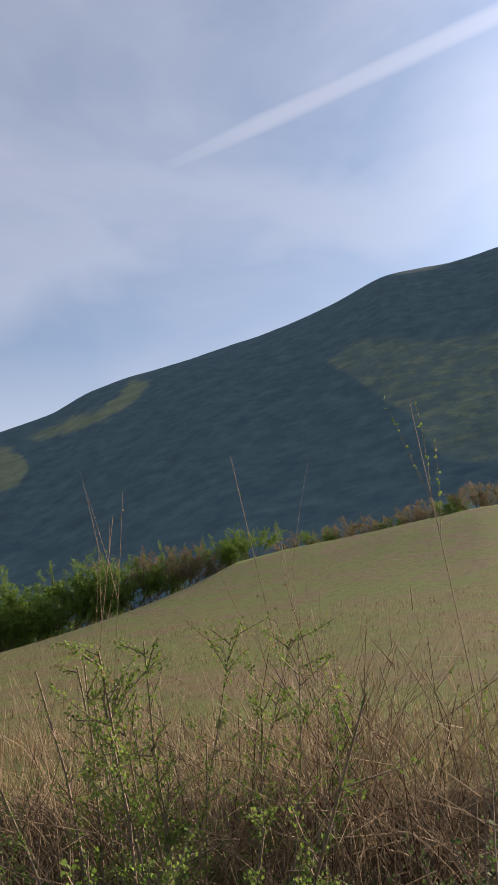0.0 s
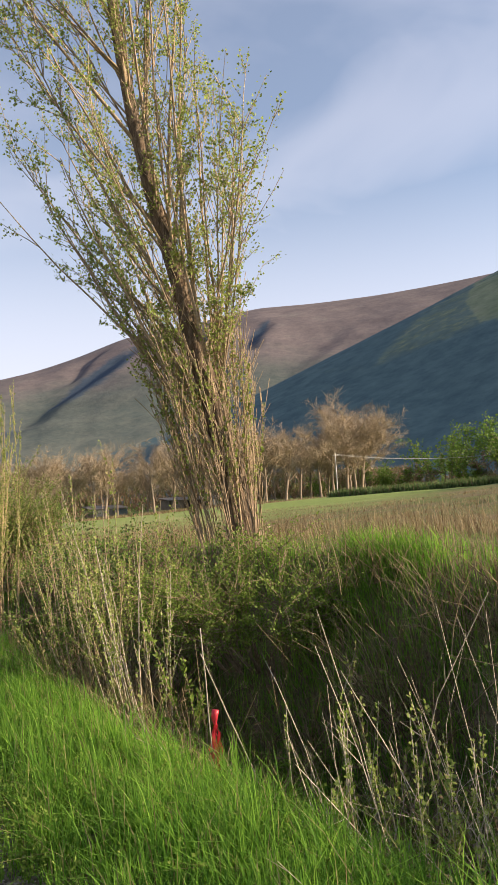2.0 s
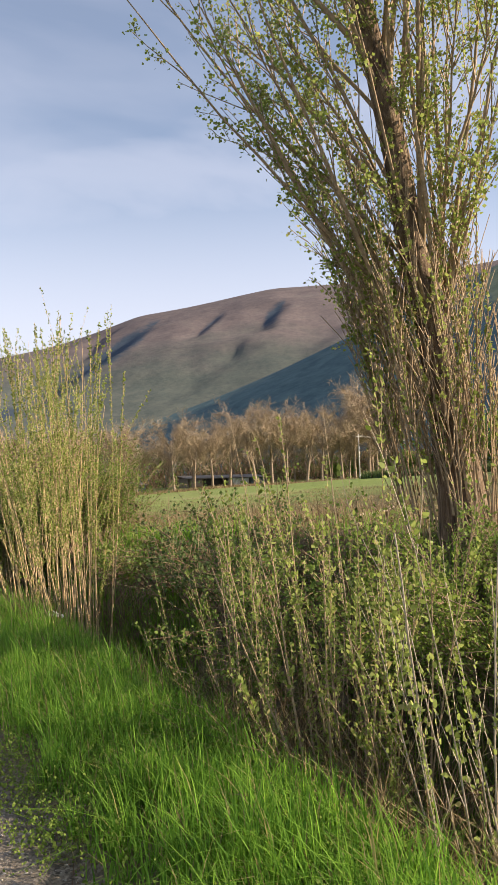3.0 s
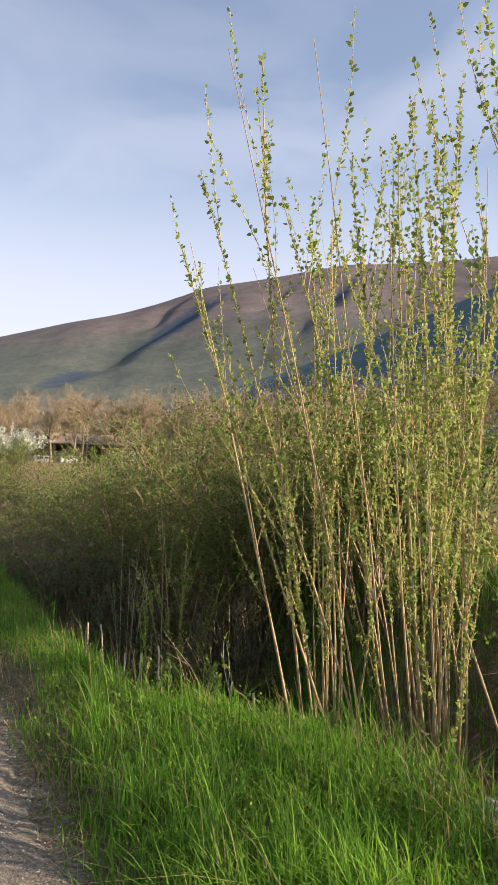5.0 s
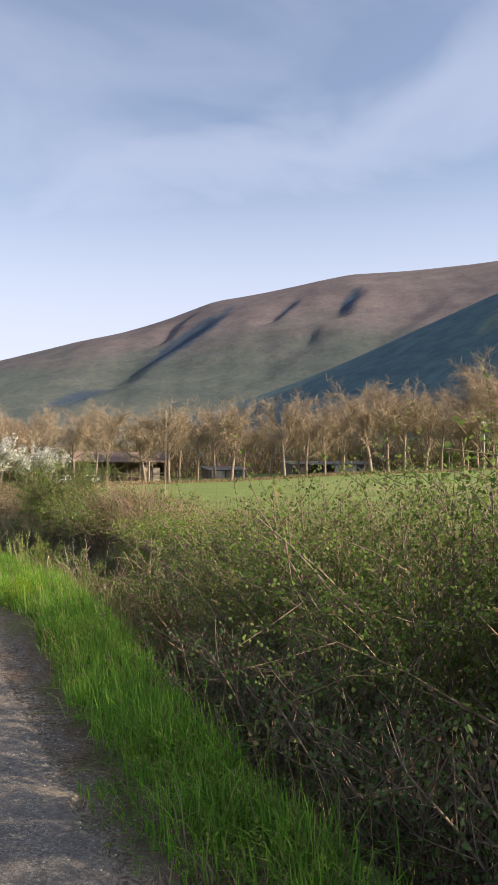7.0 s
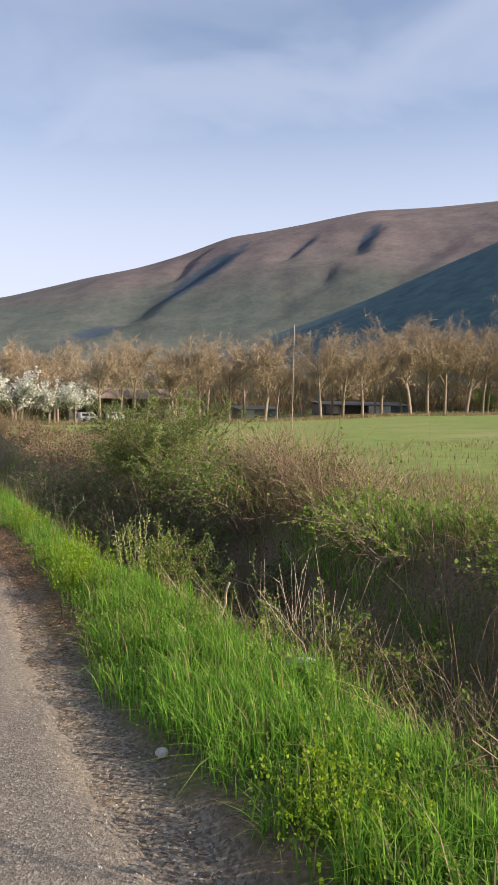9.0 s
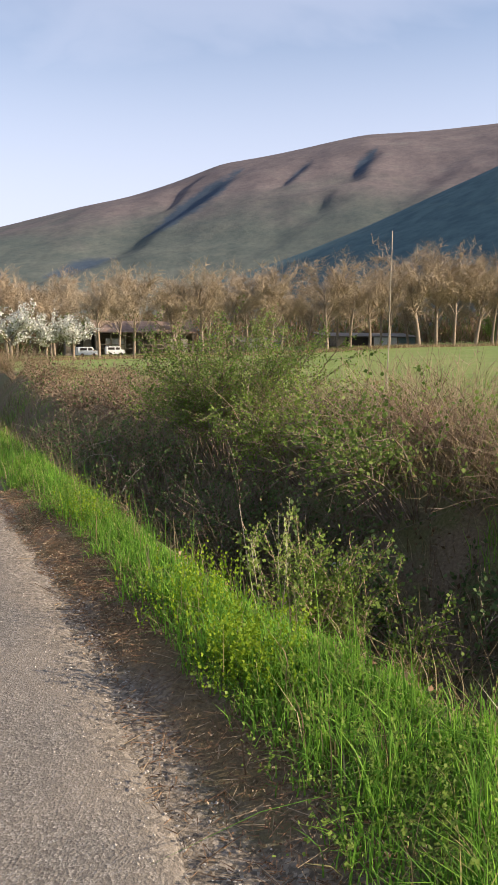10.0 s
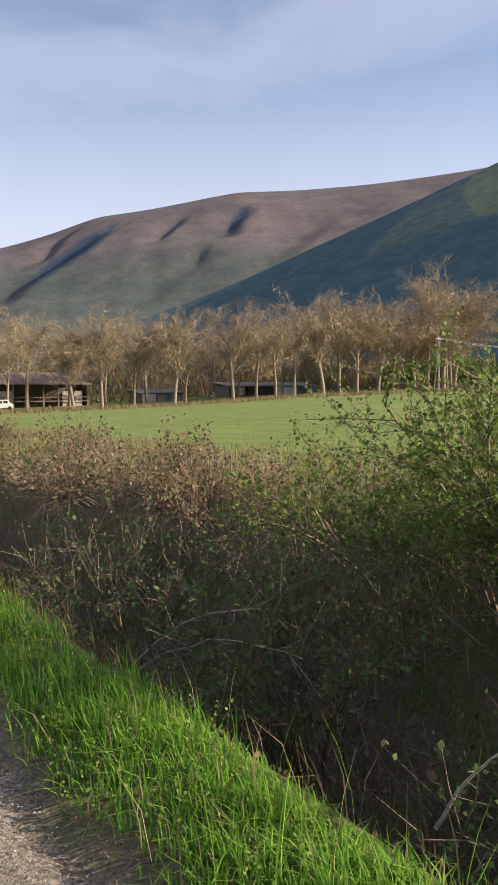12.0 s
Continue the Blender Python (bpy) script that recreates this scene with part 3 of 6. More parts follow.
def ground_z(x, y):
    x, y = np.asarray(x, float), np.asarray(y, float)
    e = verge_edge(y)
    bank = 1.0 - 0.35 * smooth(15, 24, y) - 0.25 * smooth(27, 31, y) - 0.9 * smooth(60, 125, y)
    h = np.interp(y, [-200, 0, 19, 30, 37, 50, 80, 120, 400], [10.0, 9.9, 8.2, 4.8, 3.1, 2.0, 1.6, 1.5, 1.0])
    u = np.maximum(0, x - 4.6) / 55.4
    rise = h * np.where(u < 1, u ** 1.8, 1 + 0.7 * (u - 1))
    field = bank + rise + 0.05 * wave(x, y, 0.8, 5) + 0.25 * wave(x, y, 0.05, 6) * smooth(10, 60, x)
    deep = -0.92 + 0.5 * smooth(5.5, 2.5, y) + 0.12 * wave(x, y, 1.1, 8)
    bottom = (e + 1.25) * 1.0
    z = 0.02 * wave(x, y, 2.3, 2) * smooth(0.9, 1.3, x)
    z = z + 0.10 * smooth(0.85, 1.4, x)
    z = np.where(x > e, z + (deep - z) * smooth(e, bottom, x), z)
    z = np.where(x > bottom, deep + (field - deep) * smooth(bottom, 4.5, x), z)
    left = 0.25 * wave(x, y, 0.06, 4) * smooth(-5, -30, x)
    return np.where(x < 0.9, np.where(x < -3.4, left - 0.05, -0.03), z)


gx = np.concatenate([-np.geomspace(4800, 6, 26), np.arange(-5, 0.7, 0.7), np.arange(0.7, 5.0, 0.09), np.arange(5.0, 12, 0.5), np.geomspace(12, 4800, 46)])
gy = np.concatenate([-np.geomspace(4800, 8, 24), np.arange(-7, 62, 0.22), np.geomspace(62, 4800, 46)])
GX, GY = np.meshgrid(gx, gy)
GZ = ground_z(GX, GY)
far_out = np.hypot(GX, GY)
GZ = GZ * (1 - smooth(300, 900, far_out)) - 2.0 * smooth(300, 900, far_out)
b = Buf()
i = np.arange(len(gy) - 1)[:, None] * len(gx) + np.arange(len(gx) - 1)[None]
b.add(np.stack([GX, GY, GZ], -1), np.stack([i, i + 1, i + 1 + len(gx), i + len(gx)], -1).reshape(-1, 4))
ground = part("ground", b, M["ground"])
tagged(ground, "valley floor with a grassy verge, a deep ditch and dry spring fields", "ground", kind="structure")

b = Buf()
ry = np.arange(-60, 140, 0.12)
rx = np.linspace(-3.2, 0, 9)
ex = np.array([0.25, 0.5, 0.72, 0.84, 0.94, 1.06])
RX = np.concatenate([np.broadcast_to(rx, (len(ry), 9)), road_edge(ry)[:, None] * ex + 0.02 * RNG.normal(0, 1, (len(ry), 6)) * (ex > 0.9)], 1)
RY = np.broadcast_to(ry[:, None], RX.shape)
RZ = 0.012 - 0.03 * (RX / 3.2 + 0.4) ** 2 * 0.3
drop = np.array([0.0] * 11 + [0.002, 0.010, 0.026, 0.075])
RZ = RZ - drop + 0.007 * RNG.normal(0, 1, RZ.shape) * (drop > 0.005)
i = np.arange(len(ry) - 1)[:, None] * 15 + np.arange(14)[None]
b.add(np.stack([RX, RY, RZ], -1), np.stack([i, i + 1, i + 16, i + 15], -1).reshape(-1, 4))
road = part("road", b, M["asphalt"])
tagged(road, "narrow worn asphalt lane with pale chippings and dusty edges", "road", kind="structure")

# ---- mountains: ridge heights as seen along the valley, in degrees round from +y ----
# past 95 degrees the near ridge is unseen, kept low to let the sun in
NEAR_AZ = [20, 25.2, 29.3, 33.8, 38.7, 43, 47.7, 51.5, 55.6, 59.3, 61.6, 65, 71, 75.3, 81.5, 85.9, 91, 95, 102, 112, 125, 150, 185]
NEAR_EL = [3.6, 5.2, 6.6, 8.4, 10.5, 12.1, 13.9, 15.3, 16.6, 17.7, 19.1, 20.2, 21.35, 22.2, 23.8, 25.0, 25.1, 25.4, 24.0, 17.0, 13.0, 10.0, 8.0]
FAR_AZ = [-70, -40, -15, 0, 7.4, 13, 16.5, 19.6, 23.1, 26.7, 30.6, 33.2, 37.2, 42, 48, 52, 60, 75]
FAR_EL = [2.0, 3.2, 4.8, 6.2, 7.7, 9.3, 10.1, 11.1, 12.45, 13.05, 13.8, 14.25, 14.3, 14.5, 14.9, 15.2, 15.4, 14.0]


def eased(a, xs, ys, width):
    """A broken line with its corners rounded off."""
    offs = np.linspace(-1.6, 1.6, 9)
    w = np.exp(-offs ** 2)
    return sum(wi * np.interp(a + o * width, xs, ys) for wi, o in zip(w, offs)) / w.sum()


def rough_noise(x, y, seed, base=0.0016):
    s = np.zeros_like(x)
    for k in range(5):
        s += wave(x, y, base * 2.1 ** k, seed + 3.3 * k) / 1.9 ** k
    return s


def slope_sheet(name, az, el_of, rc_of, r0_of, shape, carve, material, label):
    rows = 100
    u = np.concatenate([np.linspace(0, 1, rows), 1 + np.linspace(0.02, 0.5, 16)])
    A, U = np.meshgrid(az, u)
    rc, r0 = rc_of(A), r0_of(A)
    R = r0 + (rc - r0) * U
    top = np.tan(np.radians(el_of(A))) * rc + 1.5
    Z = np.where(U <= 1, top * shape(np.minimum(U, 1), A), top * (1 - 1.1 * np.maximum(U - 1, 0) ** 1.3))
    X, Y = R * np.sin(np.radians(A)), R * np.cos(np.radians(A))
    fade = np.clip(U * 3, 0, 1) * np.clip(np.abs(1 - U) * 5 + 0.10, 0, 1)
    Z = Z + carve(A, U, X, Y, top) * fade
    b = Buf()
    n = len(az)
    i = np.arange(len(u) - 1)[:, None] * n + np.arange(n - 1)[None]
    b.add(np.stack([X, Y, Z], -1), np.stack([i, i + 1, i + 1 + n, i + n], -1).reshape(-1, 4))
    ob = part(name, b, material)
    return tagged(ob, label, "mountain", kind="structure")


def near_carve(A, U, X, Y, top):
    ribs = np.sin(np.radians(A) * 26 + 0.8 * wave(A, U * 40, 0.15, 2)) * 0.004 * top * (1 - smooth(0.8, 1.0, U))
    return rough_noise(X, Y, 1.0, 0.004) * 5 + ribs * smooth(0.15, 0.6, U)


def far_shape(u):
    return 0.55 * u + 0.45 * smooth(0.0, 1.05, u)


def far_u(az, el):
    """How far up the far slope a direction lies."""
    u = np.linspace(0.05, 1, 200)
    top = math.tan(radians(float(np.interp(az, FAR_AZ, FAR_EL)))) * 3500
    return float(np.interp(el, np.degrees(np.arctan(top * far_shape(u) / (1500 + 2000 * u))), u))


# gullies: foot and head of the shaded wall (degrees round, degrees up), its width in degrees and steepness
GULLIES = [(15.0, 6.4, 22.8, 11.3, 2.2, 0.27), (31.9, 11.2, 33.3, 13.0, 1.2, 0.40), (27.3, 11.0, 28.9, 12.3, 0.6, 0.45), (29.8, 9.5, 30.6, 10.3, 0.6, 0.4), (8.4, 4.0, 14.0, 6.0, 1.8, 0.22), (19.0, 9.7, 21.2, 11.3, 0.6, 0.5), (24.0, 6.4, 30.2, 9.6, 2.0, 0.13), (34.5, 8.8, 39.5, 12.6, 1.6, 0.16)]


def far_carve(A, U, X, Y, top):
    z = rough_noise(X, Y, 4.0, 0.0022) * 17
    R = np.hypot(X, Y)
    for a0, e0, a1, e1, band, steep in GULLIES:
        u0, u1 = far_u(a0, e0), far_u(a1, e1)
        t = np.clip((U - u0) / (u1 - u0), -0.3, 1.3)
        line = a0 + (a1 - a0) * t + 0.12 * band * np.sin(t * 9 + a0)
        along = smooth(-0.25, 0.12, t) * (1 - smooth(0.86, 1.25, t))
        d = (A - line) / band
        cut = np.where(d < 0, 1 - smooth(0, 3.6, -d), np.clip(1 - d, 0, 1))
        z = z - steep * np.radians(band) * R * along * cut
    return z


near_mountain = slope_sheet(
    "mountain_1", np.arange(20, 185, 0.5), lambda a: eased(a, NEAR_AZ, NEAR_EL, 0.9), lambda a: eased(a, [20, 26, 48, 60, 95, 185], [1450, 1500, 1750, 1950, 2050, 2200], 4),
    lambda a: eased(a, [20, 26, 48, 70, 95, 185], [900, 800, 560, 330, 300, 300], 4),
    lambda u, a: 0.25 * u + 0.75 * smooth(-0.05, 1.03, u), near_carve, M["near_slope"], "steep wooded mountain in evening shade, its sunlit spur and patches painted in")
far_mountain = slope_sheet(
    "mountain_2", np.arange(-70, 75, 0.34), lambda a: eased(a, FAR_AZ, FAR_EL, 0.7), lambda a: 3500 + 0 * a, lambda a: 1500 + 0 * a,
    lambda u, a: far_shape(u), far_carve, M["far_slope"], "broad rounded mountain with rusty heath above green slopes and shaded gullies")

# ---- vegetation: builders ----
def shrub(name, label, category, m, height, radius, stems, twigs, leaf_count, leaf_size, leaf_m, stem_m, lean=(0, 0), seed=1, group="", arch=0.28, low=0.5, thick=0.011, upright=0.5, dense=1.6):
    """A many-stemmed bush: stems from the foot, twigs off them, leaves on the twigs."""
    rng = np.random.default_rng(seed)
    t = thing(name, m, label, category, group)
    ang = rng.random(stems) * 2 * np.pi
    base = np.stack([np.cos(ang), np.sin(ang), 0 * ang], -1) * (radius * 0.45 * np.sqrt(rng.random(stems)))[:, None]
    base[:, 2] = -0.15
    out = np.stack([np.cos(ang), np.sin(ang), 0 * ang], -1)
    way = out * (radius / height * (1 - upright) * 1.6) + np.array([lean[0], lean[1], 1.0]) + rng.normal(0, 0.12, (stems, 3))
    L = (height + 0.15) * (0.72 + 0.36 * rng.random(stems))
    main = grow(base, way, L, 6, 0.16, arch, 0, rng)
    b = Buf()
    taper = np.linspace(1, 0.35, 6)
    tubes(b, main, thick * (0.7 + 0.6 * rng.random((stems, 1))) * taper, 3)
    at, d, s, _ = sprout(main, twigs, 0.38, 1.0, rng)
    tw = grow(at, deviate(d, 0.8, rng), radius * (0.25 + 0.45 * rng.random(twigs)), 3, 0.3, arch * 0.5, 0.1, rng)
    tubes(b, tw, thick * 0.36 * np.linspace(1, 0.4, 3) * np.ones((twigs, 1)), 3)
    part("stem_mass", b, stem_m, t)
    lb = Buf()
    leaf_count, leaf_size = int(leaf_count * dense), leaf_size * 1.28
    n1 = int(leaf_count * 0.82)
    at, d, s, _ = sprout(tw, n1, 0.1, 1.0, rng)
    keep = at[:, 2] > height * low * rng.random(n1)
    leaves(lb, at[keep] + rng.normal(0, leaf_size * 0.9, (keep.sum(), 3)), leaf_size, d[keep], 0.3, 0.45, rng)
    at, d, s, _ = sprout(main, leaf_count - n1, 0.35, 1.0, rng)
    leaves(lb, at, leaf_size, d, 0.3, 0.45, rng)
    part("foliage", lb, leaf_m, t)
    return t


def shoots(name, label, category, m, height, spread, count, leaf_count, leaf_size, leaf_m, stem_m, lean=(0, 0), seed=1, group="", thick=0.009, leaf_from=0.35, fan=0.16, dead=0.3):
    """A clump of straight young shoots with leaves in pairs up the tips."""
    rng = np.random.default_rng(seed)
    t = thing(name, m, label, category, group)
    base = rng.normal(0, 1, (count, 3)) * np.array([spread * 0.45, spread * 0.6, 0])
    base[:, 2] = -0.25
    way = np.concatenate([base[:, :2] / max(spread, 0.05) * fan + np.array(lean), np.ones((count, 1))], 1) + rng.normal(0, fan * 0.45, (count, 3)) * np.array([1, 1, 0])
    L = height * (0.5 + 0.55 * rng.random(count) ** 0.7)
    main = grow(base, way, L, 7, 0.05, 0.02, 0.05, rng)
    b = Buf()
    tubes(b, main, thick * (0.6 + 0.9 * rng.random((count, 1))) * np.linspace(1, 0.25, 7), 4)
    n2 = count * 4
    at, d, s, idx = sprout(main, n2, max(0.2, leaf_from - 0.05), 0.9, rng)
    tw = grow(at, deviate(d, 0.35, rng), height * 0.17 * (0.4 + rng.random(n2)), 4, 0.12, 0.0, 0.4, rng)
    tubes(b, tw, thick * 0.33 * np.linspace(1, 0.4, 4) * np.ones((n2, 1)), 3)
    part("stem_mass", b, stem_m, t)
    lb = Buf()
    n1 = leaf_count // 2
    at, d, s, _ = sprout(main[: max(1, int(count * (1 - dead)))], n1, leaf_from, 1.0, rng)
    rounded_leaves(lb, at, leaf_size, d, rng)
    at, d, s, _ = sprout(tw, leaf_count - n1, 0.1, 1.0, rng)
    rounded_leaves(lb, at, leaf_size, d, rng)
    part("foliage", lb, leaf_m, t)
    return t


def dry_clump(name, label, category, m, height, spread, count, stem_m, seed=1, lean=(0, 0), group="", droop=0.5, wob=0.2, width=0.006, spray=0.35):
    """A tangle of dead grass and weed stalks."""
    rng = np.random.default_rng(seed)
    t = thing(name, m, label, category, group)
    base = rng.normal(0, 1, (count, 3)) * np.array([spread * 0.4, spread * 0.5, 0])
    base[:, 2] = -0.1
    way = rng.normal(0, spray, (count, 3)) + np.array([lean[0], lean[1], 1.0])
    main = grow(base, way, height * (0.4 + 0.8 * rng.random(count)), 4, wob, droop, 0, rng)
    b = Buf()
    tubes(b, main, width * 0.5 * (0.5 + rng.random((count, 1))) * np.linspace(1, 0.4, 4), 3)
    part("stalk_mass", b, stem_m, t)
    b = Buf()
    n2 = count * 2
    at, d, s, _ = sprout(main, n2, 0.3, 1.0, rng)
    spikes(b, at, deviate(d, 0.6, rng), height * 0.22 * (0.3 + rng.random(n2)), width * 0.7, rng)
    part("side_growth", b, stem_m, t)
    return t


def put(x, y, dz=0.0, rz=0.0, s=1.0):
    z = float(ground_z(x, y)) + dz
    return Matrix.LocRotScale((x, y, z), Euler((0, 0, radians(rz))), (s, s, s))


# ---- the leaning poplar on the far bank ----
def poplar():
    rng = np.random.default_rng(21)
    t = thing("poplar_tree", put(4.57, 13.95), "tall leaning poplar with thin new leaves and many basal shoots", "tree")
    hs = np.array([-0.3, 0.5, 1.1, 1.6, 2.1, 3.0, 3.8, 4.6, 5.5, 7.0, 8.5, 10.0, 11.2])
    us = np.array([0.0, 0.08, 0.25, 0.41, 0.60, 0.90, 1.16, 1.38, 1.56, 1.76, 1.86, 1.92, 1.95])
    rs = np.array([0.25, 0.175, 0.145, 0.13, 0.115, 0.095, 0.08, 0.07, 0.06, 0.045, 0.032, 0.018, 0.008])

    def axis(h):
        u = np.interp(h, hs, us)
        return np.stack([-0.96 * u, -0.26 * u, np.asarray(h, float) + 0 * u], -1)

    def crown(h):
        return np.interp(h, [1.0, 1.8, 3.0, 4.5, 6.0, 8.0, 10.0, 12.0], [0.25, 0.62, 1.5, 1.85, 1.8, 1.5, 0.9, 0.2])

    h = np.linspace(-0.3, 11.2, 34)
    fine = axis(h)[None]
    fine = fine + np.stack([0.03 * wave(fine[..., 2], 0, 2.2, 1), 0.03 * wave(fine[..., 2], 0, 1.8, 2), 0 * fine[..., 2]], -1)
    b = Buf()
    tubes(b, fine, np.interp(h, hs, rs)[None], 10)
    part("trunk", b, M["bark"], t)
    # main limbs: steep and nearly straight, spreading into a vase
    nl = 76
    h0 = 0.7 + 7.6 * rng.random(nl) ** 1.35
    h1 = h0 + (1.9 + 2.1 * rng.random(nl)) * np.interp(h0, [0, 4, 9], [1.0, 1.0, 0.7])
    ang = rng.random(nl) * 2 * np.pi
    reach = crown(h1) * (0.35 + 0.68 * rng.random(nl) ** 0.7) * (1 - 0.50 * np.clip(np.cos(ang + 0.52), 0, 1) * np.interp(h1, [2.5, 5.0], [0.0, 1.0]))
    s = np.linspace(0, 1, 9)[None, :, None]
    hh = h0[:, None] + (h1 - h0)[:, None] * np.linspace(0, 1, 9)[None]
    out = np.stack([np.cos(ang), np.sin(ang), 0 * ang], -1)[:, None]
    limb = axis(hh) + out * reach[:, None, None] * (1.15 * s - 0.15 * s ** 2.5)
    limb = limb + np.cumsum(rng.normal(0, 0.014, limb.shape), 1) * (s > 0)
    b = Buf()
    tubes(b, limb, (0.030 - 0.0022 * h0)[:, None] * (0.55 + 0.6 * rng.random((nl, 1))) * np.linspace(1, 0.16, 9), 6)
    part("branchwork", b, M["limb"], t)
    b = Buf()
    n2 = 1000
    at, d, s, _ = sprout(limb, n2, 0.10, 1.0, rng)
    br = grow(at, deviate(d, 0.42, rng), 0.25 + 0.75 * rng.random(n2), 5, 0.12, 0.0, 0.3, rng)
    tubes(b, br, 0.0068 * np.linspace(1, 0.35, 5) * np.ones((n2, 1)), 3)
    at, d, s, _ = sprout(br, 2000, 0.2, 1.0, rng)
    tw = grow(at, deviate(d, 0.6, rng), 0.08 + 0.2 * rng.random(2000), 3, 0.2, 0.0, 0.2, rng)
    tubes(b, tw, 0.0030 * np.ones((2000, 3)), 3)
    part("twig_mass", b, M["limb"], t)
    lb = Buf()
    at, d, s, _ = sprout(br, 22000, 0.3, 1.0, rng)
    leaves(lb, at + rng.normal(0, 0.03, at.shape), 0.0275, d, -0.1, 0.46, rng)
    at, d, s, _ = sprout(tw, 38000, 0.4, 1.0, rng)
    leaves(lb, at + rng.normal(0, 0.03, at.shape), 0.0275, d, -0.1, 0.46, rng)
    part("foliage", lb, M["leaf_poplar"], t)
    # basal shoots, thick round the foot
    b = Buf()
    nb = 72
    ang = rng.random(nb) * 2 * np.pi
    base = np.stack([np.cos(ang) * 0.36, np.sin(ang) * 0.32, -0.05 + 1.3 * rng.random(nb) ** 2], -1)
    base[:, 0] -= 0.16 + 0.24 * base[:, 2]
    way = np.stack([np.cos(ang) * 0.10 - 0.17, np.sin(ang) * 0.10, np.ones(nb)], -1) + rng.normal(0, 0.055, (nb, 3))
    sh = grow(base, way, 0.8 + 1.9 * rng.random(nb), 6, 0.06, 0, 0.2, rng)
    tubes(b, sh, 0.010 * (0.5 + rng.random((nb, 1))) * np.linspace(1, 0.3, 6), 4)
    at, d, s, _ = sprout(sh, 1100, 0.2, 1.0, rng)
    tw2 = grow(at, deviate(d, 0.35, rng), 0.12 + 0.4 * rng.random(1100), 3, 0.15, 0.0, 0.25, rng)
    tubes(b, tw2, 0.0035 * np.ones((1100, 3)), 3)
    part("basal_growth", b, M["limb"], t, "tan basal shoots crowding the trunk")
    lb = Buf()
    at, d, s, _ = sprout(sh, 4200, 0.45, 1.0, rng)
    leaves(lb, at, 0.036, d, 0.1, 0.45, rng)
    part("basal_foliage", lb, M["leaf_poplar"], t)
    return t


poplar()

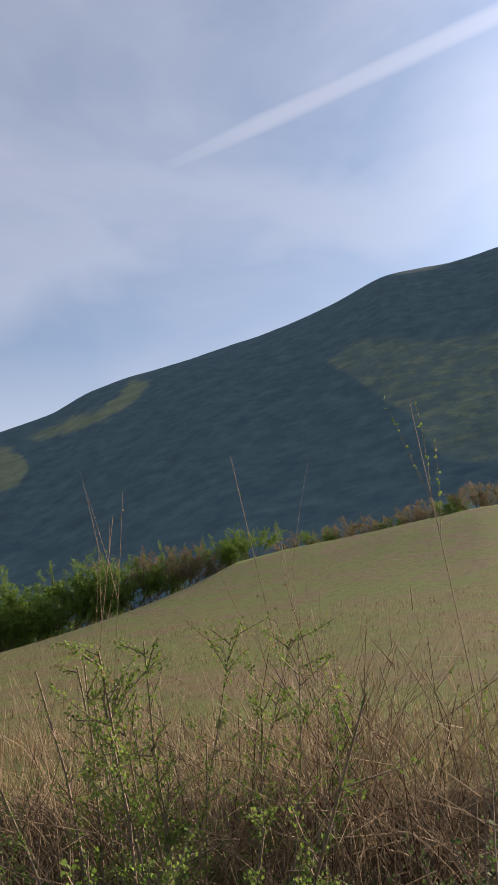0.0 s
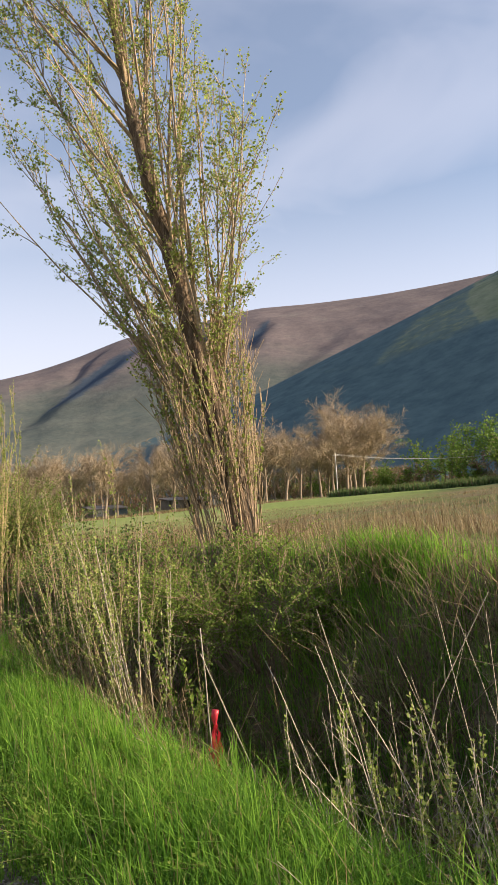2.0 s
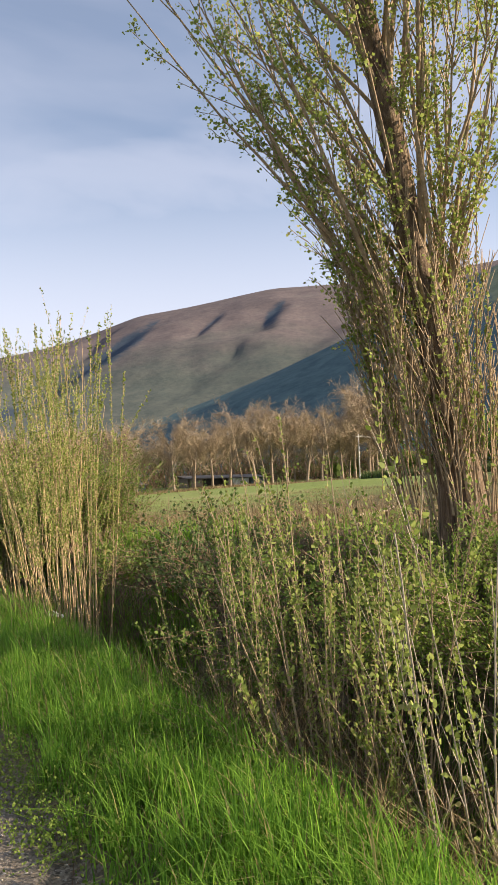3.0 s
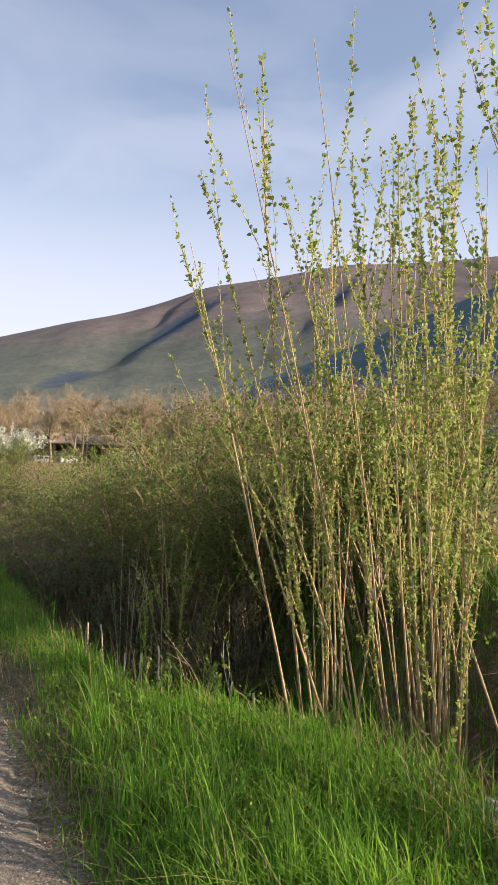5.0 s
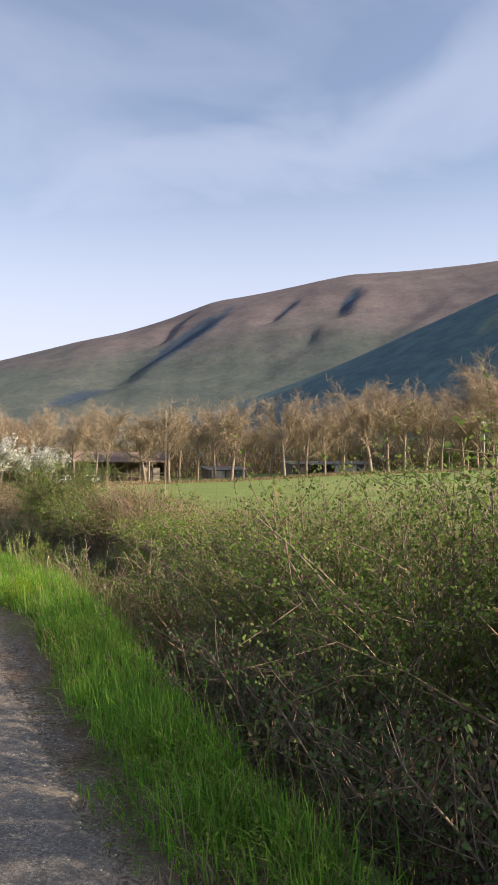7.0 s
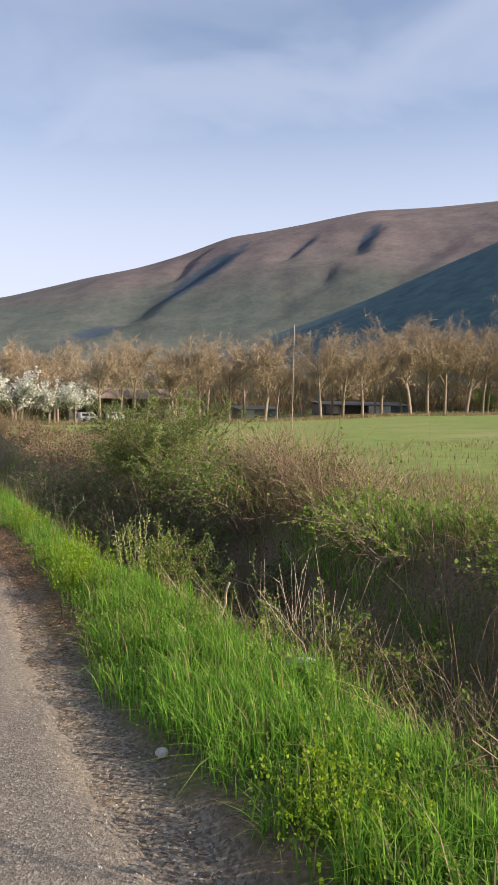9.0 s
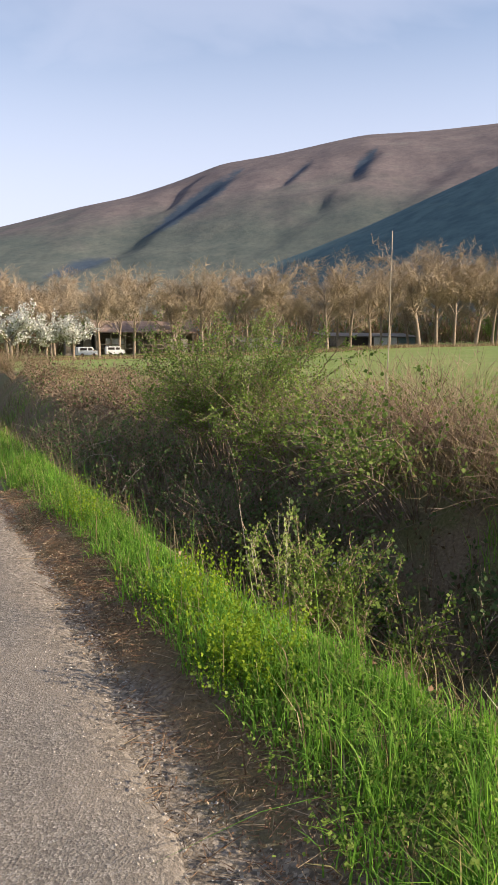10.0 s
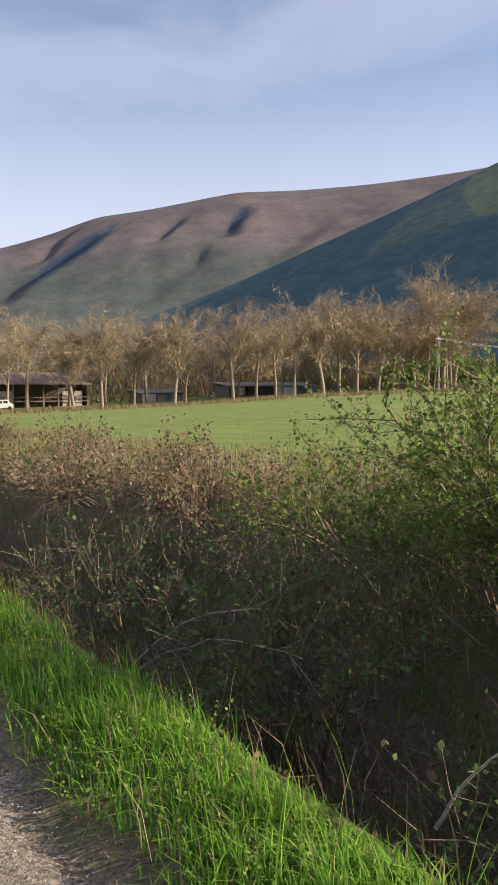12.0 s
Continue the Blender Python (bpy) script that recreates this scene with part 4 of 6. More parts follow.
# ---- clumps of young poplar and willow shoots on the ditch edge ----
for x, y, h, spread, n, nl, sz, lm, sm, lean, seed, thick, lf, lab in (
    (2.92, 19.3, 4.6, 0.30, 34, 16500, 0.025, "leaf_poplar", "shoot", (-0.07, 0.02), 31, 0.0090, 0.42, "tall clump of tan willow shoots with pale new leaves"),
    (2.66, 20.05, 4.7, 0.09, 16, 6000, 0.025, "leaf_poplar", "shoot", (-0.055, 0.03), 32, 0.0085, 0.5, "slender clump of willow shoots beside the verge"),
    (2.62, 17.7, 3.9, 0.36, 34, 15000, 0.022, "leaf_poplar", "shoot", (-0.07, 0.03), 33, 0.0075, 0.40, "dense clump of willow shoots over the ditch"),
    (2.36, 12.7, 2.4, 0.30, 26, 5600, 0.022, "leaf_poplar", "limb", (-0.12, 0.02), 34, 0.007, 0.25, "leafy clump of shoots on the ditch edge"),
    (2.34, 11.8, 2.3, 0.20, 11, 1100, 0.026, "leaf_poplar", "twig_pale", (-0.12, 0.05), 35, 0.0065, 0.45, "thin clump of pale shoots on the ditch edge"),
    (2.55, 13.7, 2.0, 0.45, 26, 5200, 0.021, "leaf_green", "limb", (-0.08, 0.02), 36, 0.006, 0.2, "small leafy clump of shoots in the ditch"),
    # paler leaves and stems here stand in for sun that the clumps block
    (2.35, 22.15, 2.35, 0.13, 11, 4200, 0.020, "leaf_poplar", "shoot", (0, 0), 37, 0.006, 0.3, "slim green shoots standing in the hedge shade"),
    (2.1, 22.7, 1.7, 0.10, 9, 700, 0.019, "leaf_bright", "twig_pale", (0, 0), 38, 0.006, 0.3, "slim green shoots standing in the hedge shade"),
    (2.45, 7.2, 1.0, 0.45, 20, 3400, 0.018, "leaf_bright", "twig", (-0.04, 0), 79, 0.006, 0.25, "spindly leafy weeds on the ditch slope"),
    (2.8, 8.4, 1.7, 0.4, 16, 1500, 0.024, "leaf_poplar", "twig_pale", (-0.04, 0), 80, 0.006, 0.25, "spindly leafy weeds on the ditch slope"),
    (2.4, 6.2, 0.95, 0.45, 18, 3000, 0.018, "leaf_bright", "twig", (-0.04, 0), 81, 0.006, 0.25, "spindly leafy weeds on the ditch slope"),
    (3.0, 9.7, 1.7, 0.4, 14, 1300, 0.024, "leaf_poplar", "twig", (-0.04, 0), 82, 0.006, 0.25, "spindly leafy weeds on the ditch slope"),
    (2.35, 8.7, 1.2, 0.35, 16, 2200, 0.018, "leaf_poplar", "twig_pale", (-0.04, 0), 83, 0.005, 0.25, "spindly leafy weeds on the ditch slope"),
    (2.4, 9.5, 1.2, 0.3, 12, 800, 0.022, "leaf_bright", "twig_pale", (-0.04, 0), 84, 0.005, 0.25, "spindly leafy weeds on the ditch slope"),
    (3.35, 0.02, 3.3, 0.05, 2, 420, 0.016, "leaf_green", "twig", (0, 0), 103, 0.006, 0.55, "tall thin leafy weed stem in the thicket"),
    (3.45, 0.66, 3.3, 0.12, 3, 60, 0.014, "leaf_brown", "twig", (0, 0), 104, 0.005, 0.6, "tall bare weed stems in the thicket"),
    (3.45, 1.95, 3.2, 0.12, 3, 60, 0.014, "leaf_brown", "twig", (0, 0), 105, 0.005, 0.6, "tall bare weed stems in the thicket"),
    (3.9, 4.6, 2.45, 0.30, 26, 200, 0.014, "leaf_brown", "twig", (-0.03, 0), 106, 0.006, 0.6, "sheaf of bare brown stalks on the bank"),
    (2.9, 29.9, 2.0, 0.2, 6, 420, 0.024, "leaf_poplar", "twig_pale", (0, 0), 85, 0.006, 0.3, "thin sapling with pale new leaves in the ditch"),
    (1.86, 19.72, 1.15, 0.03, 2, 110, 0.034, "leaf_bright", "twig_pale", (-0.14, 0.28), 40, 0.006, 0.3, "single leafy hazel shoot arching over the ditch edge"),
    (1.72, 20.6, 0.55, 0.2, 9, 260, 0.030, "leaf_bright", "twig_pale", (0, 0), 76, 0.005, 0.3, "low leafy sprouts on the ditch edge"),
    (2.1, 36.1, 1.15, 0.10, 8, 700, 0.024, "leaf_poplar", "twig_pale", (0, 0), 77, 0.005, 0.2, "small leafy sapling at the ditch edge"),
    (2.55, 11.05, 1.7, 0.08, 3, 420, 0.03, "leaf_bright", "twig", (-0.12, 0.05), 78, 0.007, 0.3, "young leafy stem leaning over the ditch"),
    (2.75, 31.1, 1.7, 0.16, 7, 420, 0.025, "leaf_poplar", "twig_pale", (0, 0), 39, 0.006, 0.3, "thin sapling with pale new leaves in the ditch"),
):
    shoots("willow_clump", lab, "shoots", put(x, y), h, spread, n, nl, sz, M[lm], M[sm], lean, seed, "ditch shoots", thick, lf)

# ---- bushes and brambles along the ditch ----
BR = "bramble_bush"
LB = "tangled green bramble bush on the ditch bank"
bushes = [
    # x, y, height, radius, stems, twigs, leaves, size, leaf, stem, seed
    (3.25, 1.45, 2.25, 0.36, 30, 560, 17000, 0.0105, "leaf_green", "twig_dark", 41),
    (2.9, 0.75, 1.25, 0.55, 30, 460, 9000, 0.0125, "leaf_dark", "twig_dark", 73),
    (3.1, 0.05, 1.45, 0.60, 34, 520, 9000, 0.0125, "leaf_dark", "twig_dark", 101),
    (2.75, 1.9, 1.15, 0.55, 30, 440, 8000, 0.0125, "leaf_dark", "twig_dark", 102),
    (3.60, 3.60, 1.8, 0.44, 34, 560, 15000, 0.0135, "leaf_bright", "twig", 42),
    (3.65, 7.3, 1.5, 0.58, 50, 800, 17000, 0.0135, "leaf_bright", "twig", 43),
    (3.35, 6.3, 1.65, 0.50, 40, 600, 12000, 0.0135, "leaf_bright", "twig", 99),
    (3.35, 8.5, 1.10, 0.60, 40, 560, 9000, 0.0135, "leaf_green", "twig", 58),
    (4.05, 5.8, 0.80, 0.6, 40, 520, 3600, 0.018, "leaf_brown", "twig", 86),
    (4.2, 4.9, 0.65, 0.6, 40, 520, 3600, 0.018, "leaf_brown", "twig_dark", 87),
    (4.05, 8.8, 0.4, 0.7, 40, 560, 8000, 0.018, "leaf_green", "twig", 44),
    (3.8, 12.5, 1.05, 0.85, 46, 700, 18000, 0.016, "leaf_bright", "twig", 46),
    (3.6, 14.4, 1.75, 1.0, 46, 560, 13000, 0.021, "leaf_green", "twig", 47),
    (3.9, 16.2, 1.15, 0.9, 46, 460, 4600, 0.026, "leaf_dark", "twig", 48),
    (4.1, 18.6, 0.50, 0.9, 46, 460, 5000, 0.026, "leaf_green", "twig", 49),
    (3.85, 20.9, 1.75, 0.9, 60, 800, 19000, 0.018, "leaf_green", "twig", 50),
    (3.2, 22.5, 2.4, 0.9, 64, 820, 19000, 0.018, "leaf_green", "twig", 51),
    (3.1, 24.2, 2.3, 0.95, 64, 800, 17000, 0.018, "leaf_green", "twig", 52),
    (3.1, 26.0, 2.2, 0.95, 64, 760, 15000, 0.018, "leaf_green", "twig_dark", 53),
    (3.2, 27.6, 1.9, 0.85, 56, 600, 9500, 0.019, "leaf_green", "twig_dark", 54),
    (4.3, 21.9, 1.02, 0.95, 40, 460, 6600, 0.026, "leaf_green", "twig", 55),
    (4.4, 24.4, 0.9, 0.9, 40, 420, 3600, 0.026, "leaf_brown", "twig", 56),
    (4.3, 30.0, 0.75, 0.9, 40, 420, 3400, 0.026, "leaf_dark", "twig_dark", 57),
    (4.4, 32.4, 0.6, 0.85, 40, 420, 4600, 0.023, "leaf_bright", "twig_dark", 58),
    (4.2, 34.6, 0.6, 0.85, 40, 420, 3600, 0.025, "leaf_bright", "twig_dark", 59),
    (4.0, 37.2, 0.95, 0.85, 44, 460, 4600, 0.025, "leaf_green", "twig_dark", 60),
    (3.85, 40.8, 1.8, 0.80, 64, 1000, 25000, 0.0175, "leaf_green", "twig_dark", 61),
    (4.0, 38.9, 0.95, 0.8, 44, 500, 7000, 0.021, "leaf_bright", "twig_dark", 66),
    (4.2, 42.6, 0.85, 0.9, 40, 460, 4600, 0.026, "leaf_green", "twig_dark", 62),
    (4.2, 44.8, 0.7, 0.9, 40, 460, 3400, 0.026, "leaf_brown", "twig_dark", 63),
    (4.1, 47.4, 0.7, 1.1, 40, 460, 3200, 0.034, "leaf_brown", "twig_dark", 64),
    (4.2, 50.6, 0.75, 1.2, 40, 460, 3200, 0.036, "leaf_brown", "twig_dark", 65),
    (3.2, 36.0, 0.8, 0.5, 22, 200, 1400, 0.028, "leaf_dark", "twig_dark", 67),
    (3.1, 42.2, 1.3, 0.9, 34, 380, 2600, 0.025, "leaf_dark", "twig_dark", 68),
    (3.0, 39.6, 1.25, 0.8, 34, 380, 2400, 0.025, "leaf_dark", "twig_dark", 69),
    (3.0, 44.6, 1.2, 0.9, 34, 380, 2200, 0.026, "leaf_dark", "twig_dark", 74),
    (3.0, 37.8, 1.1, 0.8, 34, 380, 2200, 0.025, "leaf_dark", "twig_dark", 75),
    (2.35, 36.2, 1.0, 0.28, 14, 180, 2600, 0.017, "leaf_bright", "twig", 70),
    (2.55, 35.6, 1.0, 0.34, 16, 180, 2600, 0.017, "leaf_bright", "twig", 71),
    (2.6, 33.0, 0.75, 0.4, 12, 150, 1400, 0.019, "leaf_bright", "twig", 72),
    (2.5, 30.7, 0.85, 0.40, 16, 200, 1500, 0.018, "leaf_green", "twig", 88),
    (2.9, 31.8, 0.90, 0.45, 16, 200, 1500, 0.018, "leaf_green", "twig_dark", 89),
    (2.95, 29.4, 1.80, 0.60, 34, 420, 5200, 0.017, "leaf_green", "twig", 90),
    (3.3, 28.6, 2.0, 0.70, 44, 520, 8000, 0.018, "leaf_green", "twig_dark", 53),
    (2.9, 30.4, 1.45, 0.50, 26, 320, 2600, 0.017, "leaf_dark", "twig", 57),
    (2.25, 33.15, 0.50, 0.32, 14, 150, 1500, 0.018, "leaf_bright", "twig", 91),
    (2.75, 21.8, 1.10, 0.45, 30, 280, 1500, 0.018, "leaf_dark", "twig_dark", 92),
    (2.2, 22.9, 1.10, 0.45, 30, 300, 1700, 0.018, "leaf_dark", "twig_dark", 93),
    (2.0, 23.9, 1.15, 0.50, 30, 300, 1700, 0.018, "leaf_dark", "twig_dark", 94),
    (1.95, 24.9, 1.10, 0.50, 30, 300, 1700, 0.018, "leaf_dark", "twig_dark", 95),
    (1.95, 25.9, 1.05, 0.50, 30, 300, 1700, 0.018, "leaf_dark", "twig_dark", 96),
    (2.05, 26.9, 1.00, 0.50, 30, 300, 1500, 0.018, "leaf_dark", "twig_dark", 97),
    (2.2, 27.9, 0.85, 0.50, 28, 260, 1300, 0.018, "leaf_dark", "twig_dark", 98),
]
for x, y, h, r, ns, nt, nlf, sz, lm, sm, seed in bushes:
    lab = {"leaf_green": LB, "leaf_bright": "bright green hedge bush in new leaf", "leaf_dark": "dark bramble bush with few leaves in the ditch", "leaf_brown": "brown thorn bush with withered leaves on the field edge"}[lm]
    shrub(BR if lm in ("leaf_green", "leaf_dark") else "hedge_bush", lab, "bush", put(x, y), h, r, ns, nt, nlf, sz, M[lm], M[sm], (-0.02 if 20 < y < 28 else -0.05, 0), seed, "ditch hedge", arch=0.14 if 20 < y < 28 or y < 4 else 0.28, upright=0.8 if 20 < y < 28 else 0.65 if y < 4 else 0.5, low=0.2 if y < 13 else 0.4)
for n, (x, y, s) in enumerate(((4.3, 55.0, 1.0), (4.2, 60.0, 1.1), (4.4, 66.0, 1.2), (4.2, 73.0, 1.3), (4.5, 82.0, 1.3), (4.4, 92.0, 1.4))):
    src = next(o for o in scene.objects if o.name.startswith("hedge_bush") and o.get("label", "").startswith("brown"))
    copy_thing(src, put(x, y, 0, 60 * n, s))

# dead stalks and dry grass tangles
dry = [
    (2.75, 2.2, 1.15, 0.9, 130, "red_straw"), (2.9, 3.8, 1.05, 0.9, 140, "red_straw"), (4.15, 2.4, 1.0, 0.8, 330, "red_straw"), (4.2, 0.9, 1.1, 0.8, 330, "red_straw"), (4.4, 5.1, 0.45, 0.9, 220, "straw"),
    (4.2, 4.6, 0.5, 0.8, 240, "red_straw"), (3.7, 2.0, 1.4, 0.8, 330, "red_straw"), (3.6, 2.8, 1.4, 0.8, 280, "straw"), (3.75, 5.1, 1.3, 0.8, 240, "red_straw"), (3.75, 4.5, 1.2, 0.8, 220, "red_straw"), (3.9, 0.9, 1.4, 0.8, 330, "red_straw"),
    (4.4, 7.0, 0.4, 0.8, 160, "straw"), (3.1, 0.2, 1.1, 0.8, 160, "twig_dark"), (3.9, -0.3, 1.25, 0.9, 280, "red_straw"), (3.4, -1.4, 1.5, 0.9, 220, "twig_dark"), (2.8, 5.4, 1.1, 0.8, 240, "straw"), (2.7, 6.5, 1.1, 0.8, 300, "straw"), (2.8, 7.6, 1.15, 0.8, 320, "straw"), (3.2, 8.4, 0.8, 0.8, 280, "straw"), (3.2, 5.9, 0.95, 0.8, 280, "red_straw"), (3.4, 7.1, 0.9, 0.7, 260, "straw"),
    (2.8, 8.9, 0.8, 0.7, 180, "straw"), (2.8, 9.8, 0.9, 0.6, 120, "straw"), (3.75, 10.5, 0.85, 0.5, 200, "straw"), (4.1, 10.0, 0.7, 0.6, 160, "straw"), (3.5, 11.2, 0.7, 0.4, 110, "straw"), (2.5, 10.7, 1.0, 0.5, 80, "straw"), (2.3, 13.3, 0.8, 0.6, 260, "straw"), (2.3, 12.3, 0.75, 0.5, 260, "straw"), (2.25, 11.6, 0.6, 0.4, 200, "straw"),
    (4.5, 9.2, 0.4, 0.8, 160, "straw"), (4.3, 11.3, 0.5, 0.8, 200, "straw"), (2.4, 24.0, 0.9, 0.7, 60, "straw"), (2.3, 26.0, 0.9, 0.8, 60, "straw"), (2.1, 21.2, 0.6, 0.6, 60, "straw"), (2.4, 19.7, 0.5, 0.3, 50, "straw"), (2.5, 18.8, 0.5, 0.4, 60, "straw"),
    (2.6, 31.6, 1.0, 0.7, 150, "red_straw"), (2.5, 30.2, 1.05, 0.7, 150, "straw"), (3.1, 30.8, 1.1, 0.8, 170, "red_straw"), (3.0, 29.4, 1.1, 0.8, 170, "red_straw"), (2.55, 33.4, 0.8, 0.5, 170, "straw"), (2.5, 34.9, 0.8, 0.4, 150, "straw"), (3.2, 32.4, 1.4, 0.8, 110, "straw"), (2.6, 29.0, 1.0, 0.7, 150, "straw"),
    (4.6, 36.2, 0.8, 0.8, 420, "red_straw"), (4.8, 37.6, 1.05, 0.8, 520, "red_straw"), (4.5, 38.1, 1.05, 0.7, 480, "red_straw"), (5.0, 38.8, 1.0, 0.7, 420, "red_straw"), (4.4, 39.4, 0.9, 0.7, 320, "red_straw"), (4.3, 36.8, 0.7, 0.7, 320, "straw"), (5.2, 37.0, 0.7, 0.8, 380, "red_straw"), (4.7, 33.8, 0.6, 0.8, 260, "straw"), (4.8, 31.4, 0.6, 0.8, 260, "straw"), (2.9, 38.3, 0.9, 0.7, 70, "straw"), (2.8, 40.3, 0.9, 0.7, 70, "straw"),
    (4.6, 22.8, 1.0, 0.8, 200, "straw"), (4.6, 26.2, 1.0, 0.8, 200, "straw"), (4.6, 28.6, 0.7, 0.8, 220, "straw"), (4.6, 45.6, 0.6, 0.9, 260, "red_straw"), (4.5, 49.0, 0.6, 0.9, 260, "red_straw"), (4.6, 43.4, 0.6, 0.9, 260, "red_straw"),
]
dry += [(2.9, 36.9, 0.8, 0.8, 150, "twig_dark"), (2.9, 38.9, 0.9, 0.8, 170, "twig_dark"), (2.8, 40.6, 0.8, 0.8, 170, "twig_dark"), (2.9, 42.4, 0.8, 0.9, 150, "twig_dark"), (2.9, 44.6, 0.8, 1.0, 150, "twig_dark"),
        (2.9, 47.5, 0.8, 1.1, 150, "twig_dark"), (2.9, 34.2, 0.7, 0.7, 120, "twig_dark"), (2.8, 28.6, 0.9, 0.8, 150, "twig_dark"), (2.2, 23.4, 0.9, 0.8, 110, "twig_dark"), (2.2, 25.4, 0.9, 0.8, 110, "twig_dark"),
        (3.0, 9.6, 0.9, 0.8, 130, "twig_dark"), (2.8, 7.2, 1.0, 0.8, 130, "twig_dark"), (3.1, 3.0, 1.1, 0.9, 150, "twig_dark"), (3.1, 5.2, 1.0, 0.9, 140, "twig_dark"),
        (2.15, 1.3, 1.2, 0.5, 7, "twig_pale"), (2.2, 2.4, 1.2, 0.6, 7, "twig_pale"), (2.3, 3.4, 1.3, 0.6, 10, "twig_pale"), (2.4, 4.6, 1.3, 0.6, 12, "twig_pale"), (2.5, 8.9, 1.5, 0.5, 30, "twig_pale"), (2.7, 8.4, 1.6, 0.5, 26, "twig_pale"), (2.45, 9.6, 1.2, 0.4, 16, "twig_pale"), (2.38, 33.4, 0.95, 0.45, 60, "twig_pale"), (2.45, 33.2, 0.85, 0.5, 60, "twig_pale"), (2.75, 32.2, 0.9, 0.5, 40, "twig_pale")]
DRY_LABEL = {"straw": "tangle of dead straw-coloured weed stalks by the ditch", "red_straw": "reddish dry grass tangle on the bank", "twig_dark": "dark tangle of dead bramble canes in the ditch", "twig_pale": "long bleached weed canes leaning over the verge"}
for n, (x, y, h, r, cnt, mt) in enumerate(dry):
    dry_clump("dead_weeds", DRY_LABEL[mt], "dry weeds", put(x, y), h, r, cnt, M[mt], 100 + n, (-0.12, 0.0), "dead weeds", width=0.009 if mt == "twig_dark" else 0.0065, droop=0.2 if mt == "twig_pale" else 0.5, spray=0.24 if mt == "twig_pale" else 0.35)

# ---- verge turf, litter and gravel ----
def scatter(x0, x1, y0, y1, n, rng, thin=None):
    x, y = x0 + (x1 - x0) * rng.random(n), y0 + (y1 - y0) * rng.random(n)
    if thin is not None:
        keep = rng.random(n) < thin(x, y)
        x, y = x[keep], y[keep]
    return np.stack([x, y, ground_z(x, y)], -1)


rng = np.random.default_rng(77)
tuft = lambda x, y: np.clip(0.8 + 0.35 * wave(x, y, 3.1, 2) + 0.3 * wave(x, y, 9.0, 5), 0.2, 1)
inner = lambda y: np.interp(y, [8, 12.4, 13.7, 16, 19, 20, 21, 23.5, 25, 28, 30, 31.5, 32.5, 33.2, 34, 35.5, 37.5, 39, 41], [0.85, 0.82, 1.0, 0.9, 0.74, 0.82, 0.92, 0.78, 0.82, 0.95, 1.12, 1.05, 0.84, 0.86, 1.0, 1.1, 1.14, 1.1, 0.95]) + 0.05 * wave(0, y, 2.1, 9)
worn = lambda x, y: 1 - 0.5 * np.exp(-((x - 0.95) / 0.38) ** 2 - ((y - 21.0) / 0.9) ** 2)
on_verge = lambda x, y: worn(x, y) * tuft(x, y) * smooth(inner(y) - 0.05, inner(y) + 0.22, x) * (1 - smooth(verge_edge(y) - 0.08, verge_edge(y) + 0.2, x))
b = Buf()
at = scatter(0.6, 2.6, 6, 30, 140000, rng, on_verge)
blades(b, at, (1 - 0.4 * np.exp(-((at[:, 1] - 21.0) / 2.6) ** 2)) * (0.16 + 0.07 * wave(at[:, 0], at[:, 1], 1.7, 4) + 0.06 * wave(at[:, 0], at[:, 1], 5.3, 6)), 0.0078, 0.8, 2, rng, (-0.12, 0))
at = scatter(0.6, 2.6, 30, 46, 105000, rng, on_verge)
blades(b, at, (1 - 0.3 * smooth(33, 36, at[:, 1])) * (0.125 + 0.06 * wave(at[:, 0], at[:, 1], 1.7, 4) + 0.05 * wave(at[:, 0], at[:, 1], 5.3, 6)), 0.0078, 0.8, 2, rng, (-0.12, 0))
for y0, y1, n, top in ((7, 20, 1700, 0.26), (20, 27, 420, 0.22), (27, 34, 900, 0.19), (34, 44, 900, 0.14)):
    c = scatter(0.6, 2.5, y0, y1, n, rng, on_verge)
    tall = 0.5 + 0.9 * rng.random(len(c)) ** 1.6
    at = np.repeat(c, 26, 0) + rng.normal(0, 1, (len(c) * 26, 3)) * np.array([0.035, 0.04, 0])
    at[:, 2] = ground_z(at[:, 0], at[:, 1])
    blades(b, at, top * np.repeat(tall, 26), 0.0058, 0.8, 3, rng, (-0.14, 0.03))
at = scatter(0.6, 2.4, 46, 100, 40000, rng, on_verge)
blades(b, at, 0.28, 0.012, 0.4, 1, rng)
at = scatter(0.6, 2.6, 2, 6, 22000, rng, on_verge)
blades(b, at, 0.27, 0.007, 0.4, 2, rng)
at = scatter(1.05, 1.7, 8, 42, 420, rng)
blades(b, at, 0.42, 0.0045, 0.25, 3, rng, (-0.1, 0))
verge = part("verge_grass", b, M["grass"])
tagged(verge, "lush green grass along the road verge", "grass", kind="stuff")

b = Buf()
for cx, cy, n in ((1.24, 31.0, 130), (1.25, 34.9, 200), (1.32, 35.7, 120), (1.3, 38.0, 60)):
    at = np.stack([cx + rng.normal(0, 0.11, n), cy + rng.normal(0, 0.16, n), np.zeros(n)], -1)
    at[:, 2] = ground_z(at[:, 0], at[:, 1])
    st = grow(at, rng.normal(0, 0.18, (n, 3)) + np.array([0, 0, 1.0]), 0.15 + 0.2 * rng.random(n), 4, 0.1, 0, 0, rng)
    p, d, s, _ = sprout(st, n * 13, 0.1, 1.0, rng)
    leaves(b, p, 0.015, d, 0.4, 0.4, rng)
weed = part("yellow_weed", b, M["yellow_grass"])
tagged(weed, "yellow-green leafy weeds among the verge grass", "weeds", kind="stuff")

